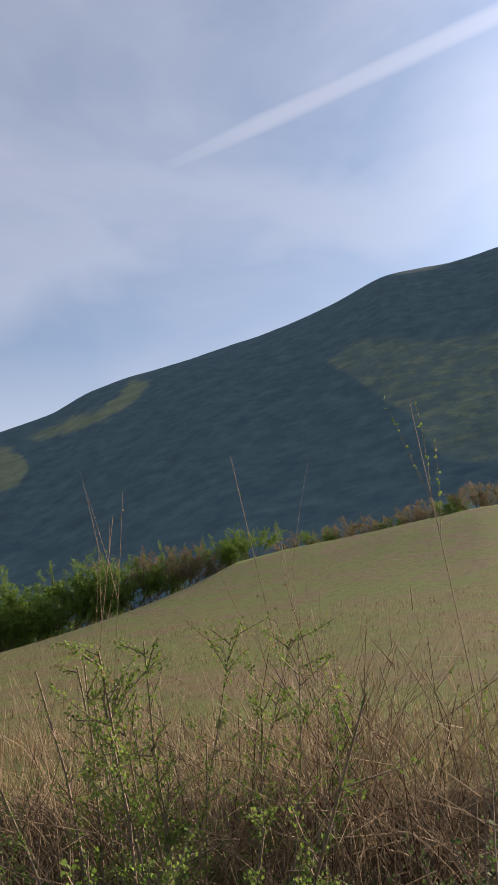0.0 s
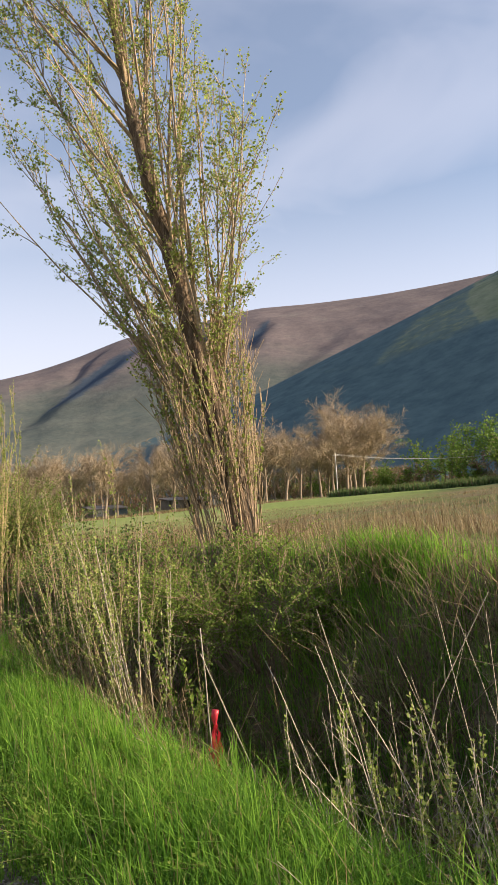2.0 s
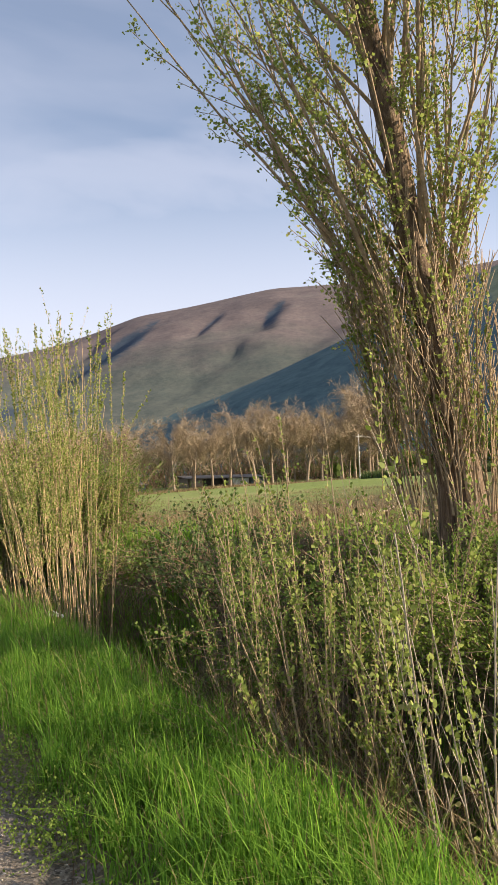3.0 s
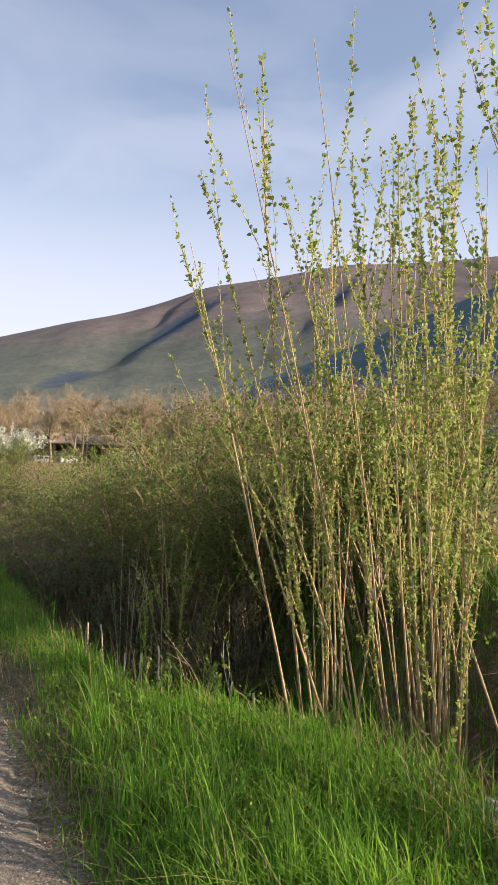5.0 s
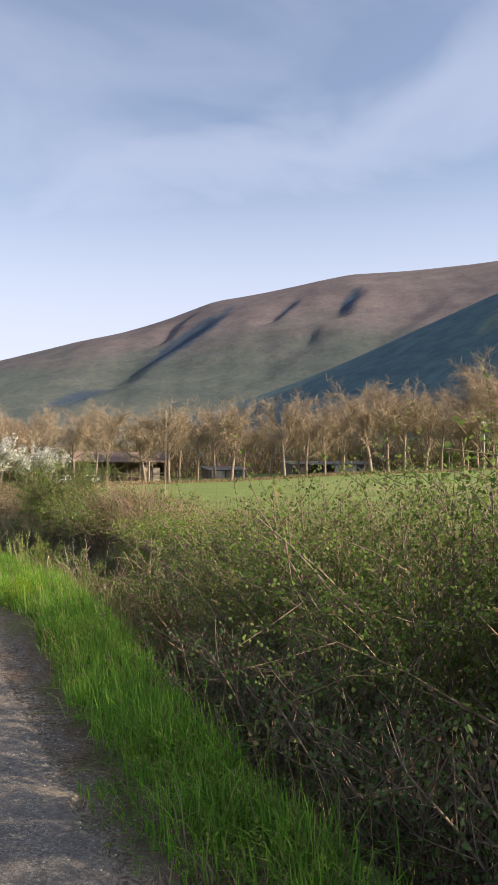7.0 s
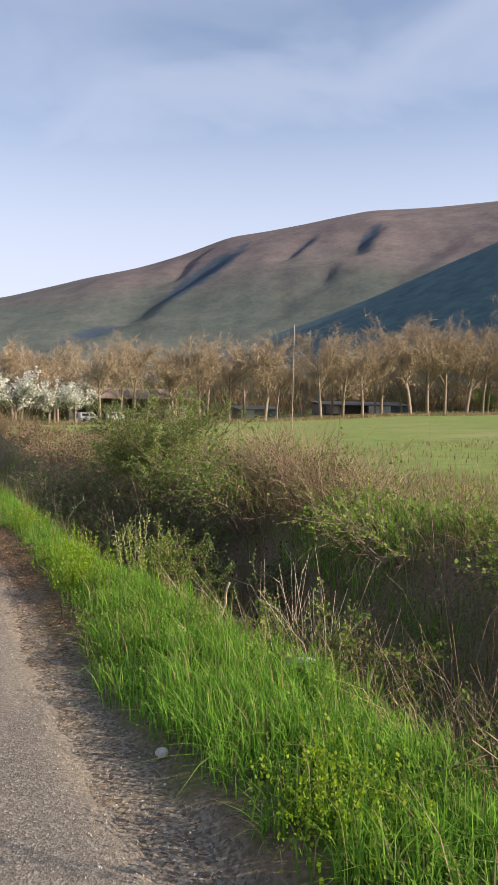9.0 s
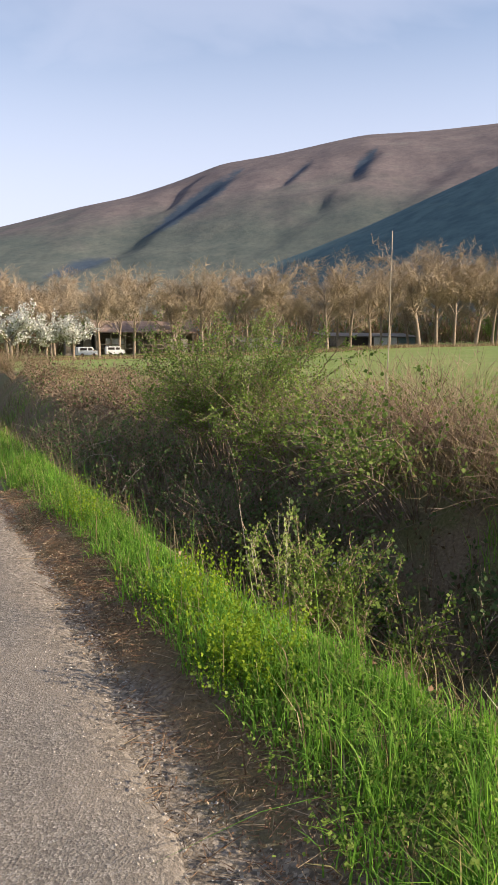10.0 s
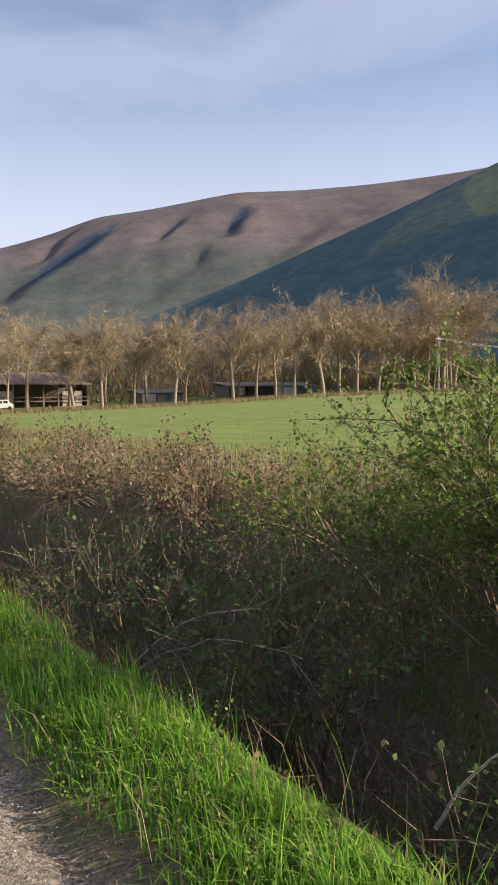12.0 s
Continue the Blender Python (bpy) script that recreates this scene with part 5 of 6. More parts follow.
b = Buf()
at = scatter(0.8, 1.95, 8, 44, 8600, rng, lambda x, y: smooth(inner(y) - 0.05, inner(y) + 0.1, x) * (1 - smooth(verge_edge(y), verge_edge(y) + 0.1, x)) * np.clip(0.45 + 0.9 * wave(x, y, 1.9, 21), 0.08, 1))
at = np.concatenate([at, scatter(0.68, 1.0, 9.5, 14.8, 700, rng, lambda x, y: np.clip(0.5 + 0.9 * wave(x, y, 2.4, 23), 0, 1))])
st = grow(np.repeat(at, 3, 0), rng.normal(0, 0.45, (len(at) * 3, 3)) + np.array([0, 0, 1.0]), 0.10 + 0.14 * rng.random(len(at) * 3), 3, 0.2, 0.2, 0, rng)
p, d, s, _ = sprout(st, len(st) * 7, 0.2, 1.0, rng)
leaves(b, p, 0.0135, d, 0.2, 0.42, rng)
herb = part("verge_herbs", b, M["leaf_bright"])
tagged(herb, "small leafy green herbs among the verge grass", "weeds", kind="stuff")

b = Buf()
at = scatter(0.6, 2.5, 4, 50, 30000, rng, lambda x, y: 0.09 * smooth(inner(y) - 0.1, inner(y) + 0.1, x) * (1 - smooth(verge_edge(y) + 0.2, verge_edge(y) + 0.5, x)))
blades(b, at, 0.30, 0.005, 0.55, 2, rng, (-0.3, 0))
at = scatter(1.9, 4.5, -3, 60, 42000, rng, lambda x, y: np.clip(0.35 + 0.6 * wave(x, y, 1.4, 7), 0, 1))
blades(b, at, 0.32, 0.006, 0.8, 2, rng, (-0.4, 0))
at = scatter(4.2, 7.5, -4, 60, 60000, rng, lambda x, y: np.clip(0.55 + 0.6 * wave(x, y, 1.2, 8), 0, 1))
blades(b, at, 0.30 + 0.12 * wave(at[:, 0], at[:, 1], 1.1, 2), 0.006, 0.6, 2, rng, (-0.2, 0))
at = scatter(7.5, 30, -8, 50, 44000, rng, lambda x, y: np.clip(0.5 + 0.7 * wave(x, y, 0.9, 8), 0, 1))
blades(b, at, 0.15, 0.016, 0.8, 1, rng)
at = scatter(0.6, 1.3, 18.5, 25.0, 9000, rng, lambda x, y: smooth(road_edge(y), road_edge(y) + 0.15, x) * np.clip(0.35 + 0.8 * wave(x, y, 2.2, 33), 0, 1))
blades(b, at, 0.10, 0.005, 1.0, 2, rng, (-0.3, 0))
dryg = part("dry_grass", b, M["straw"])
tagged(dryg, "dry straw-coloured grass on the ditch banks and field edge", "dry grass", kind="stuff")

b = Buf()
at = scatter(1.9, 5.0, -2, 60, 42000, rng, lambda x, y: np.clip(0.3 + 0.8 * wave(x, y, 0.8, 11), 0, 1))
blades(b, at, 0.22, 0.007, 0.6, 2, rng)
at = scatter(2.1, 4.4, 3, 22, 34000, rng, lambda x, y: np.clip(0.5 + 0.8 * wave(x, y, 1.1, 15), 0, 1))
blades(b, at, 0.26, 0.010, 0.7, 1, rng)
at = scatter(3.1, 4.7, 8.8, 12.0, 15000, rng, lambda x, y: np.clip(0.6 + 0.7 * wave(x, y, 1.6, 25), 0.1, 1))
blades(b, at, 0.26, 0.008, 0.8, 2, rng, (-0.35, 0))
at = scatter(2.2, 3.4, 7.0, 12.0, 9000, rng, lambda x, y: np.clip(0.3 + 0.7 * wave(x, y, 1.3, 27), 0, 1))
blades(b, at, 0.30, 0.008, 0.7, 2, rng, (-0.2, 0))
at = scatter(3.7, 4.9, 33.4, 36.3, 7000, rng, lambda x, y: np.clip(0.4 + 0.9 * wave(x, y, 1.2, 35), 0, 1))
blades(b, at, 0.30, 0.009, 0.7, 2, rng, (-0.3, 0))
at = scatter(2.2, 4.4, 17.0, 23.0, 14000, rng, lambda x, y: np.clip(0.5 + 0.7 * wave(x, y, 1.3, 29), 0.1, 1))
blades(b, at, 0.30, 0.009, 0.8, 2, rng, (-0.2, 0))
at = scatter(0.58, 1.3, 18.2, 26.0, 9000, rng, lambda x, y: smooth(road_edge(y) - 0.05, road_edge(y) + 0.12, x) * np.clip(0.3 + 0.9 * wave(x, y, 2.6, 31), 0, 1))
blades(b, at, 0.09, 0.006, 0.9, 2, rng, (-0.2, 0))
bankg = part("bank_grass", b, M["grass"])
tagged(bankg, "patches of fresh grass in the ditch and on its banks", "grass", kind="stuff")

b = Buf()
litter_zone = lambda x, y: smooth(road_edge(y) - 0.12, road_edge(y) + 0.02, x) * (1 - smooth(inner(y) + 0.05, inner(y) + 0.3, x)) * np.clip(0.5 + 0.9 * wave(x, y, 0.9, 13), 0.12, 1)
at = np.concatenate([scatter(0.5, 1.6, 5, 48, 42000, rng, litter_zone), scatter(0.75, 1.35, 33.5, 40, 32000, rng, lambda x, y: smooth(0.75, 0.9, x) * (1 - smooth(1.1, 1.35, x)) * np.clip(0.6 + 0.8 * wave(x, y, 1.7, 3), 0, 1))])
at[:, 2] += 0.015 * rng.random(len(at))
leaves(b, at[::3], 0.014, None, 0.0, 0.28, rng)
q = at[1::3]
spikes(b, q, unit(rng.normal(0, 1, (len(q), 3)) * np.array([1, 1, 0.25])), 0.02 + 0.07 * rng.random(len(q)), 0.004, rng)
at = scatter(0.5, 1.6, 5, 48, 30000, rng, litter_zone)
spikes(b, at + np.array([0, 0, 0.012]), unit(rng.normal(0, 1, (len(at), 3)) * np.array([1, 1, 0.12])), 0.03 + 0.09 * rng.random(len(at)), 0.0035, rng)
at = scatter(0.5, 1.6, 5, 48, 3500, rng, litter_zone)
st = grow(at + np.array([0, 0, 0.01]), rng.normal(0, 1, (len(at), 3)) * np.array([1, 1, 0.08]), 0.05 + 0.15 * rng.random(len(at)), 3, 0.2, 0, 0, rng)
tubes(b, st, 0.0016 * np.ones((len(at), 3)), 3)
at = scatter(1.8, 4.4, -1, 50, 24000, rng)
at[:, 2] += 0.03 * rng.random(len(at))
leaves(b, at, 0.036, None, 0.0, 0.32, rng)
lit = part("leaf_litter", b, M["litter"])
tagged(lit, "brown dead leaf and stalk litter along the road edge", "litter", kind="stuff")

b = Buf()
n = 14000
yy = 6 + 42 * rng.random(n)
xx = road_edge(yy) + rng.normal(-0.06, 0.16, n)
zz = np.where(xx < road_edge(yy) * 0.9, 0.004, -0.02)
r = 0.0025 + 0.006 * rng.random(n) ** 3
oct_v = np.array([[1, 0, 0], [-1, 0, 0], [0, 1, 0], [0, -1, 0], [0, 0, 0.75], [0, 0, -0.75]])
oct_f = np.array([[0, 2, 4], [2, 1, 4], [1, 3, 4], [3, 0, 4]])
v = oct_v[None] * r[:, None, None] * (0.7 + 0.6 * rng.random((n, 6, 1))) + np.stack([xx, yy, zz + r * 0.4], -1)[:, None]
b.add(v, (np.arange(n)[:, None, None] * 6 + oct_f[None]).reshape(-1, 3))
grav = part("loose_gravel", b, M["gravel"], smooth=False)
tagged(grav, "loose pale chippings along the asphalt edge", "gravel", kind="stuff")


# ---- far trees, farm and hedges ----
def bare_tree(seed, height=11.0):
    rng = np.random.default_rng(seed)
    t = thing("bare_tree", Matrix(), "leafless orchard tree with a pale trunk and a brown twiggy crown", "tree", "far tree row")
    tr = grow([[0, 0, -0.3]], [[0.04 * rng.normal(), 0.04 * rng.normal(), 1]], [height * 0.55], 8, 0.05, 0, 0, rng)
    b = Buf()
    tubes(b, tr, np.linspace(0.19, 0.09, 8)[None], 7)
    part("trunk", b, M["far_bark"], t)
    b = Buf()
    at, d, s, _ = sprout(tr, 18, 0.42, 1.0, rng)
    limb = grow(at, deviate(d, 0.75, rng), height * (0.50 - 0.22 * s) * (0.8 + 0.5 * rng.random(18)), 6, 0.2, 0, 0.1, rng)
    tubes(b, limb, np.linspace(0.06, 0.02, 6)[None] * np.ones((18, 1)), 3)
    at, d, s, _ = sprout(limb, 90, 0.2, 1.0, rng)
    br = grow(at, deviate(d, 0.6, rng), height * (0.09 + 0.13 * rng.random(90)), 4, 0.3, 0, 0.05, rng)
    tubes(b, br, np.linspace(0.022, 0.010, 4)[None] * np.ones((90, 1)), 3)
    part("branchwork", b, M["far_bark"], t)
    b = Buf()
    at, d, s, _ = sprout(br, 2700, 0.0, 1.0, rng)
    spikes(b, at + rng.normal(0, 0.12, at.shape), deviate(d, 0.95, rng), 0.4 + 0.8 * rng.random(2700), 0.036, rng)
    at, d, s, _ = sprout(limb, 1100, 0.25, 1.0, rng)
    spikes(b, at + rng.normal(0, 0.1, at.shape), deviate(d, 1.0, rng), 0.4 + 0.8 * rng.random(1100), 0.036, rng)
    part("twig_mass", b, M["bare_twig"], t)
    return t


protos = [bare_tree(200 + i, h) for i, h in enumerate((11.0, 12.0, 10.2))]
rng = np.random.default_rng(5)
spots = []
for k in range(19):
    spots.append((22 + 4.1 * k + rng.normal(0, 0.7), 117.5 + 0.02 * k * k + rng.normal(0, 1.0), 1.02 + 0.42 * float(smooth(5, 14, k))))
for k in range(6):
    spots.append((-4 + 4.6 * k + rng.normal(0, 0.7), 130 + rng.normal(0, 1.0), 1.05))
for k in range(14):
    spots.append((6 + 7.0 * k + rng.normal(0, 1.2), 133 + rng.normal(0, 2.0), 1.05))
for k in range(5):
    spots.append((94 + 3.2 * k, 121 + 3.2 * k + rng.normal(0, 1.5), 1.95))
for k in range(6):
    spots.append((-22 + 4.0 * k, 140 + rng.normal(0, 2), 1.05))
for n, (x, y, s) in enumerate(spots):
    m = put(x, y, 0, 77 * n, s * (0.85 + 0.3 * rng.random()))
    if n < 3:
        protos[n].matrix_basis = m
    else:
        copy_thing(protos[n % 3], m)


b = Buf()
at = scatter(-60, 135, 146, 152, 40000, rng)
spikes(b, at + np.array([0, 0, 1.0]) * (5.6 * rng.random((len(at), 1)) ** 1.2), unit(rng.normal(0, 0.5, (len(at), 3)) + np.array([0, 0, 1.0])), 0.8 + 1.0 * rng.random(len(at)), 0.16, rng)
thicket = part("far_thicket", b, M["leaf_brown"])
tagged(thicket, "brown leafless thicket behind the orchard trees and barns", "thicket", kind="stuff")

b = Buf()
at = scatter(-30, 110, 112, 121, 16000, rng)
blades(b, at, 0.55, 0.05, 0.5, 1, rng)
margin = part("field_margin_grass", b, M["straw"])
tagged(margin, "rough dry grass under the far tree row", "dry grass", kind="stuff")


def blossom_tree(seed):
    rng = np.random.default_rng(seed)
    t = thing("blossom_tree", Matrix(), "small fruit tree covered in white blossom", "tree", "blossom trees")
    tr = grow([[0, 0, -0.2]], [[0.05, 0, 1]], [2.0], 5, 0.08, 0, 0, rng)
    b = Buf()
    tubes(b, tr, np.linspace(0.15, 0.09, 5)[None], 7)
    at, d, s, _ = sprout(tr, 9, 0.55, 1.0, rng)
    limb = grow(at, deviate(d, 0.8, rng), 2.0 + 0.8 * rng.random(9), 5, 0.15, 0, 0.3, rng)
    tubes(b, limb, np.linspace(0.06, 0.02, 5)[None] * np.ones((9, 1)), 5)
    part("trunk", b, M["far_bark"], t)
    at, d, s, _ = sprout(limb, 130, 0.2, 1.0, rng)
    br = grow(at, deviate(d, 0.8, rng), 0.5 + 0.9 * rng.random(130), 4, 0.2, 0, 0.25, rng)
    b = Buf()
    tubes(b, br, np.linspace(0.014, 0.007, 4)[None] * np.ones((130, 1)), 3)
    part("twig_mass", b, M["far_bark"], t)
    lb = Buf()
    at, d, s, _ = sprout(br, 5200, 0.0, 1.0, rng)
    leaves(lb, at + rng.normal(0, 0.10, at.shape), 0.14, None, 0.1, 0.5, rng)
    part("blossom", lb, M["blossom"], t)
    return t


bt = blossom_tree(310)
bt.matrix_basis = put(15.6, 115.5, 0, 20, 1.22)
for x, y, rz, s in ((12.0, 115.0, 130, 1.15), (18.6, 116.0, 250, 0.95), (8.0, 116.5, 60, 1.1)):
    copy_thing(bt, put(x, y, 0, rz, s))


def far_bush(seed, leaf, h, r, n, size):
    return shrub("field_tree", "broad green shrub tree in spring leaf at the field edge" if leaf != "leaf_brown" else "brown budding shrub tree at the field edge", "tree", Matrix(), h, r, 14, 150, n, size, M[leaf], M["twig_dark"], (0, 0), seed, "field edge trees", 0.2, 0.12, 0.05, 0.35, 1.3)


g1, g2, g3 = far_bush(401, "leaf_far", 5.6, 2.7, 11000, 0.085), far_bush(402, "leaf_brown", 5.2, 2.4, 8000, 0.075), far_bush(403, "leaf_far", 4.6, 2.4, 10000, 0.085)
h1, h2, h3 = far_bush(404, "leaf_far", 5.6, 2.7, 3200, 0.16), far_bush(405, "leaf_brown", 5.2, 2.4, 2800, 0.14), far_bush(406, "leaf_far", 4.6, 2.4, 3000, 0.16)
rows = []
for k in range(17):
    a = radians(51.6 + 1.45 * k)
    rows.append((66 * math.sin(a), 66 * math.cos(a) + 1.5, (g1, g3, g1, g2, g3, g2, g2)[k % 7] if k > 8 else (g1, g3)[k % 2], float(np.interp(k, [0, 9, 12, 16], [1.05, 1.05, 0.78, 0.5]))))
for k in range(16):
    a = radians(77 + 1.6 * k)
    rows.append((95 * math.sin(a), 95 * math.cos(a), (h2, h3, h2)[k % 3], 0.8))
for k in range(16):
    a = radians(36 + 1.7 * k)
    rows.append((175 * math.sin(a), 175 * math.cos(a), (h3, h2, h1)[k % 3], 1.7))
for k in range(14):
    rows.append((96 + 9.0 * k, 176 + 2 * k, (h2, h3)[k % 2], 1.3))
used = set()
for n, (x, y, src, s) in enumerate(rows):
    m = put(x, y, -0.1, 53 * n, s * (0.85 + 0.3 * rng.random()))
    if src.name not in used:
        used.add(src.name)
        src.matrix_basis = m
    else:
        copy_thing(src, m)


# ---- farm sheds behind the trees ----
def slab(buf, x0, y0, z0, x1, y1, z1):
    v = [(x, y, z) for z in (z0, z1) for x, y in ((x0, y0), (x1, y0), (x1, y1), (x0, y1))]
    buf.add(v, [(0, 3, 2, 1), (4, 5, 6, 7), (0, 1, 5, 4), (1, 2, 6, 5), (2, 3, 7, 6), (3, 0, 4, 7)])


def gable_roof(buf, x0, y0, x1, y1, ze, zr, t=0.14, over=0.4):
    ym = (y0 + y1) / 2
    for ya, yb in ((y0 - over, ym), (y1 + over, ym)):
        v = [(x0 - over, ya, ze), (x1 + over, ya, ze), (x1 + over, yb, zr), (x0 - over, yb, zr)]
        v += [(x, y, z + t) for x, y, z in v]
        f = [(0, 1, 2, 3), (4, 7, 6, 5), (0, 4, 5, 1), (1, 5, 6, 2), (2, 6, 7, 3), (3, 7, 4, 0)]
        buf.add(v, f)


def farmhouse():
    t = thing("farm_barn", put(34.2, 141.0, 0, -8), "long low barn with a weathered tiled roof and open front", "barn")
    b = Buf()
    slab(b, -7, 3.0, -0.3, 7, 3.25, 3.2)
    part("back_wall", b, M["brown_board"], t, smooth=False)
    for x in (-7.0, 6.8):
        b = Buf()
        slab(b, x, -3, -0.3, x + 0.2, 3.0, 3.0)
        part("side_wall", b, M["brown_board"], t, smooth=False)
    b = Buf()
    gable_roof(b, -7, -3, 7, 3.2, 2.9, 4.5)
    part("roof", b, M["tile_roof"], t, smooth=False)
    for x in np.linspace(-6.8, 6.8, 8):
        b = Buf()
        slab(b, x - 0.09, -3.0, -0.3, x + 0.09, -2.82, 2.95)
        part("post", b, M["brown_board"], t, smooth=False)
    for z in (0.7, 1.2):
        b = Buf()
        slab(b, -6.8, -3.02, z, 6.8, -2.96, z + 0.12)
        part("rail", b, M["brown_board"], t, smooth=False)
    for x in (-5.6, 3.5):
        b = Buf()
        slab(b, x, -2.7, 0, x + 2.6, -2.5, 2.1)
        part("wall_panel", b, M["old_wall"], t, "whitewashed panel", smooth=False)
    b = Buf()
    slab(b, -6.7, 2.7, 0.0, 6.7, 2.9, 2.8)
    part("inner_boarding", b, M["brown_board"], t, smooth=False)
    # side store with its own roof
    b = Buf()
    slab(b, -11.0, -1.5, -0.3, -7.6, 2.5, 2.6)
    part("store", b, M["brown_board"], t, smooth=False)
    b = Buf()
    gable_roof(b, -11.0, -1.5, -7.6, 2.5, 2.55, 3.9)
    part("store_roof", b, M["dark_board"], t, smooth=False)
    b = Buf()
    slab(b, -10.2, -1.56, 0, -8.6, -1.5, 2.0)
    part("store_door", b, M["dark_board"], t, smooth=False)
    return t


def tin_shed(x, y, rz, w, h, front, label):
    t = thing("tin_shed", put(x, y, 0, rz), label, "shed", "farm sheds")
    b = Buf()
    slab(b, -w / 2, 1.8, -0.3, w / 2, 1.95, h + 0.30)
    part("back_wall", b, M["brown_board"], t, smooth=False)
    for sx in (-w / 2, w / 2 - 0.12):
        b = Buf()
        slab(b, sx, -1.8, -0.3, sx + 0.12, 1.8, h)
        part("side_wall", b, M["brown_board"], t, smooth=False)
    b = Buf()
    v = [(-w / 2 - 0.4, -2.2, h - 0.15), (w / 2 + 0.4, -2.2, h - 0.15), (w / 2 + 0.4, 2.3, h + 0.45), (-w / 2 - 0.4, 2.3, h + 0.45)]
    v += [(a, c, d + 0.1) for a, c, d in v]
    b.add(v, [(0, 3, 2, 1), (4, 5, 6, 7), (0, 1, 5, 4), (1, 2, 6, 5), (2, 3, 7, 6), (3, 0, 4, 7)])
    part("roof", b, M["tin"], t, "pale tin roof sheet", smooth=False)
    for px in np.linspace(-w / 2 + 0.1, w / 2 - 0.1, 5):
        b = Buf()
        slab(b, px - 0.07, -1.85, -0.3, px + 0.07, -1.7, h - 0.08)
        part("post", b, M["brown_board"], t, smooth=False)
    for k, (x0, x1, mt) in enumerate(front):
        b = Buf()
        slab(b, x0, -2.02, 0, x1, -1.92, h - 0.22)
        part("front_panel", b, M[mt], t, smooth=False)
    return t


farmhouse()
tin_shed(50.8, 137.0, 0, 6.6, 1.40, [(-3.2, -1.0, "old_wall"), (-0.8, 0.8, "tin"), (0.9, 3.1, "teal")], "open shed with a pale tin roof and a blue-green panel")
tin_shed(72.0, 139.5, 0, 17.0, 1.55, [(-8.2, -5.6, "tin"), (-5.2, -0.2, "dark_board"), (0.1, 4.5, "white_sheet"), (4.8, 8.2, "teal")], "long open shed with a pale roof and a white front panel")


def field_van():
    t = thing("white_trailer", put(143.0, 174.0, 0, 20), "small white box trailer parked at the far field edge", "trailer")
    b = Buf()
    slab(b, -2.2, -1.0, 0.5, 2.2, 1.0, 2.4)
    part("box", b, M["white_sheet"], t, smooth=False)
    for sx in (-1.4, 1.4):
        b = Buf()
        ang = np.linspace(0, 2 * np.pi, 13)[:-1]
        ring = np.stack([sx + 0.42 * np.cos(ang), -1.02 + 0 * ang, 0.42 + 0.42 * np.sin(ang)], -1)
        b.add(np.concatenate([ring, ring + np.array([0, 0.25, 0])]), [(i, (i + 1) % 12, 12 + (i + 1) % 12, 12 + i) for i in range(12)])
        b.f.append(np.array([list(range(12))]))
        part("wheel", b, M["dark_board"], t, smooth=False)


field_van()


def parked_van(x, y, rz, length, label):
    t = thing("parked_van", put(x, y, 0, rz, 0.72), label, "van", "yard vans")
    prof = np.array([(-0.5, 0.35), (-0.5, 1.55), (-0.44, 1.75), (0.22, 1.75), (0.34, 1.2), (0.48, 1.05), (0.5, 0.35)]) * np.array([length, 1.0])
    n = len(prof)
    b = Buf()
    for sy in (-0.85, 0.85):
        b.add(np.stack([prof[:, 0], np.full(n, sy), prof[:, 1]], -1), [tuple(range(n)) if sy < 0 else tuple(range(n))[::-1]])
    v = np.concatenate([np.stack([prof[:, 0], np.full(n, sy), prof[:, 1]], -1) for sy in (-0.85, 0.85)])
    b.add(v, [(i, n + i, n + (i + 1) % n, (i + 1) % n) for i in range(n)])
    part("body", b, M["white_sheet"], t, smooth=False)
    for x0, x1 in ((0.0, 0.22), (-0.42, -0.06)):
        b = Buf()
        slab(b, x0 * length, -0.87, 1.15, x1 * length, -0.84, 1.58)
        part("side_window", b, M["dark_board"], t, smooth=False)
    for sx in (-0.3, 0.3):
        b = Buf()
        ang = np.linspace(0, 2 * np.pi, 13)[:-1]
        ring = np.stack([sx * length + 0.33 * np.cos(ang), -0.90 + 0 * ang, 0.33 + 0.33 * np.sin(ang)], -1)
        b.add(np.concatenate([ring, ring + np.array([0, 0.22, 0])]), [(i, (i + 1) % 12, 12 + (i + 1) % 12, 12 + i) for i in range(12)])
        b.f.append(np.array([list(range(12))]) + b.n - 24)
        part("wheel", b, M["dark_board"], t, smooth=False)


parked_van(23.6, 131.0, 6, 3.6, "small white van parked in front of the barn yard")
parked_van(28.0, 133.5, -4, 3.4, "white van parked before the open barn")


# ---- power line across the far field ----
poles = [(88.0, 118.0), (150.0, 122.0)]
heads = []
for x, y in poles:
    t = thing("utility_pole", put(x, y), "thin grey concrete utility pole in the field", "pole", "utility poles")
    b = Buf()
    tubes(b, np.array([[[0, 0, -0.4], [0, 0, 4.0], [0, 0, 8.2]]]), np.array([[0.13, 0.11, 0.08]]), 8)
    part("shaft", b, M["concrete"], t)
    b = Buf()
    slab(b, -0.6, -0.05, 7.7, 0.6, 0.05, 7.82)
    part("crossarm", b, M["concrete"], t, smooth=False)
    heads.append(np.array([x, y, float(ground_z(x, y)) + 7.85]))
for off in (-0.5, 0.5):
    s = np.linspace(0, 1, 22)[:, None]
    line = heads[0] * (1 - s) + heads[1] * s + np.array([0, off, 0])
    line[:, 2] -= (4 * s * (1 - s) * 1.6)[:, 0]
    b = Buf()
    tubes(b, line[None], np.full((1, 22), 0.025), 4)
    tagged(part("power_cable", b, M["wire"]), "sagging grey power cable over the field", "cable", "power cables")


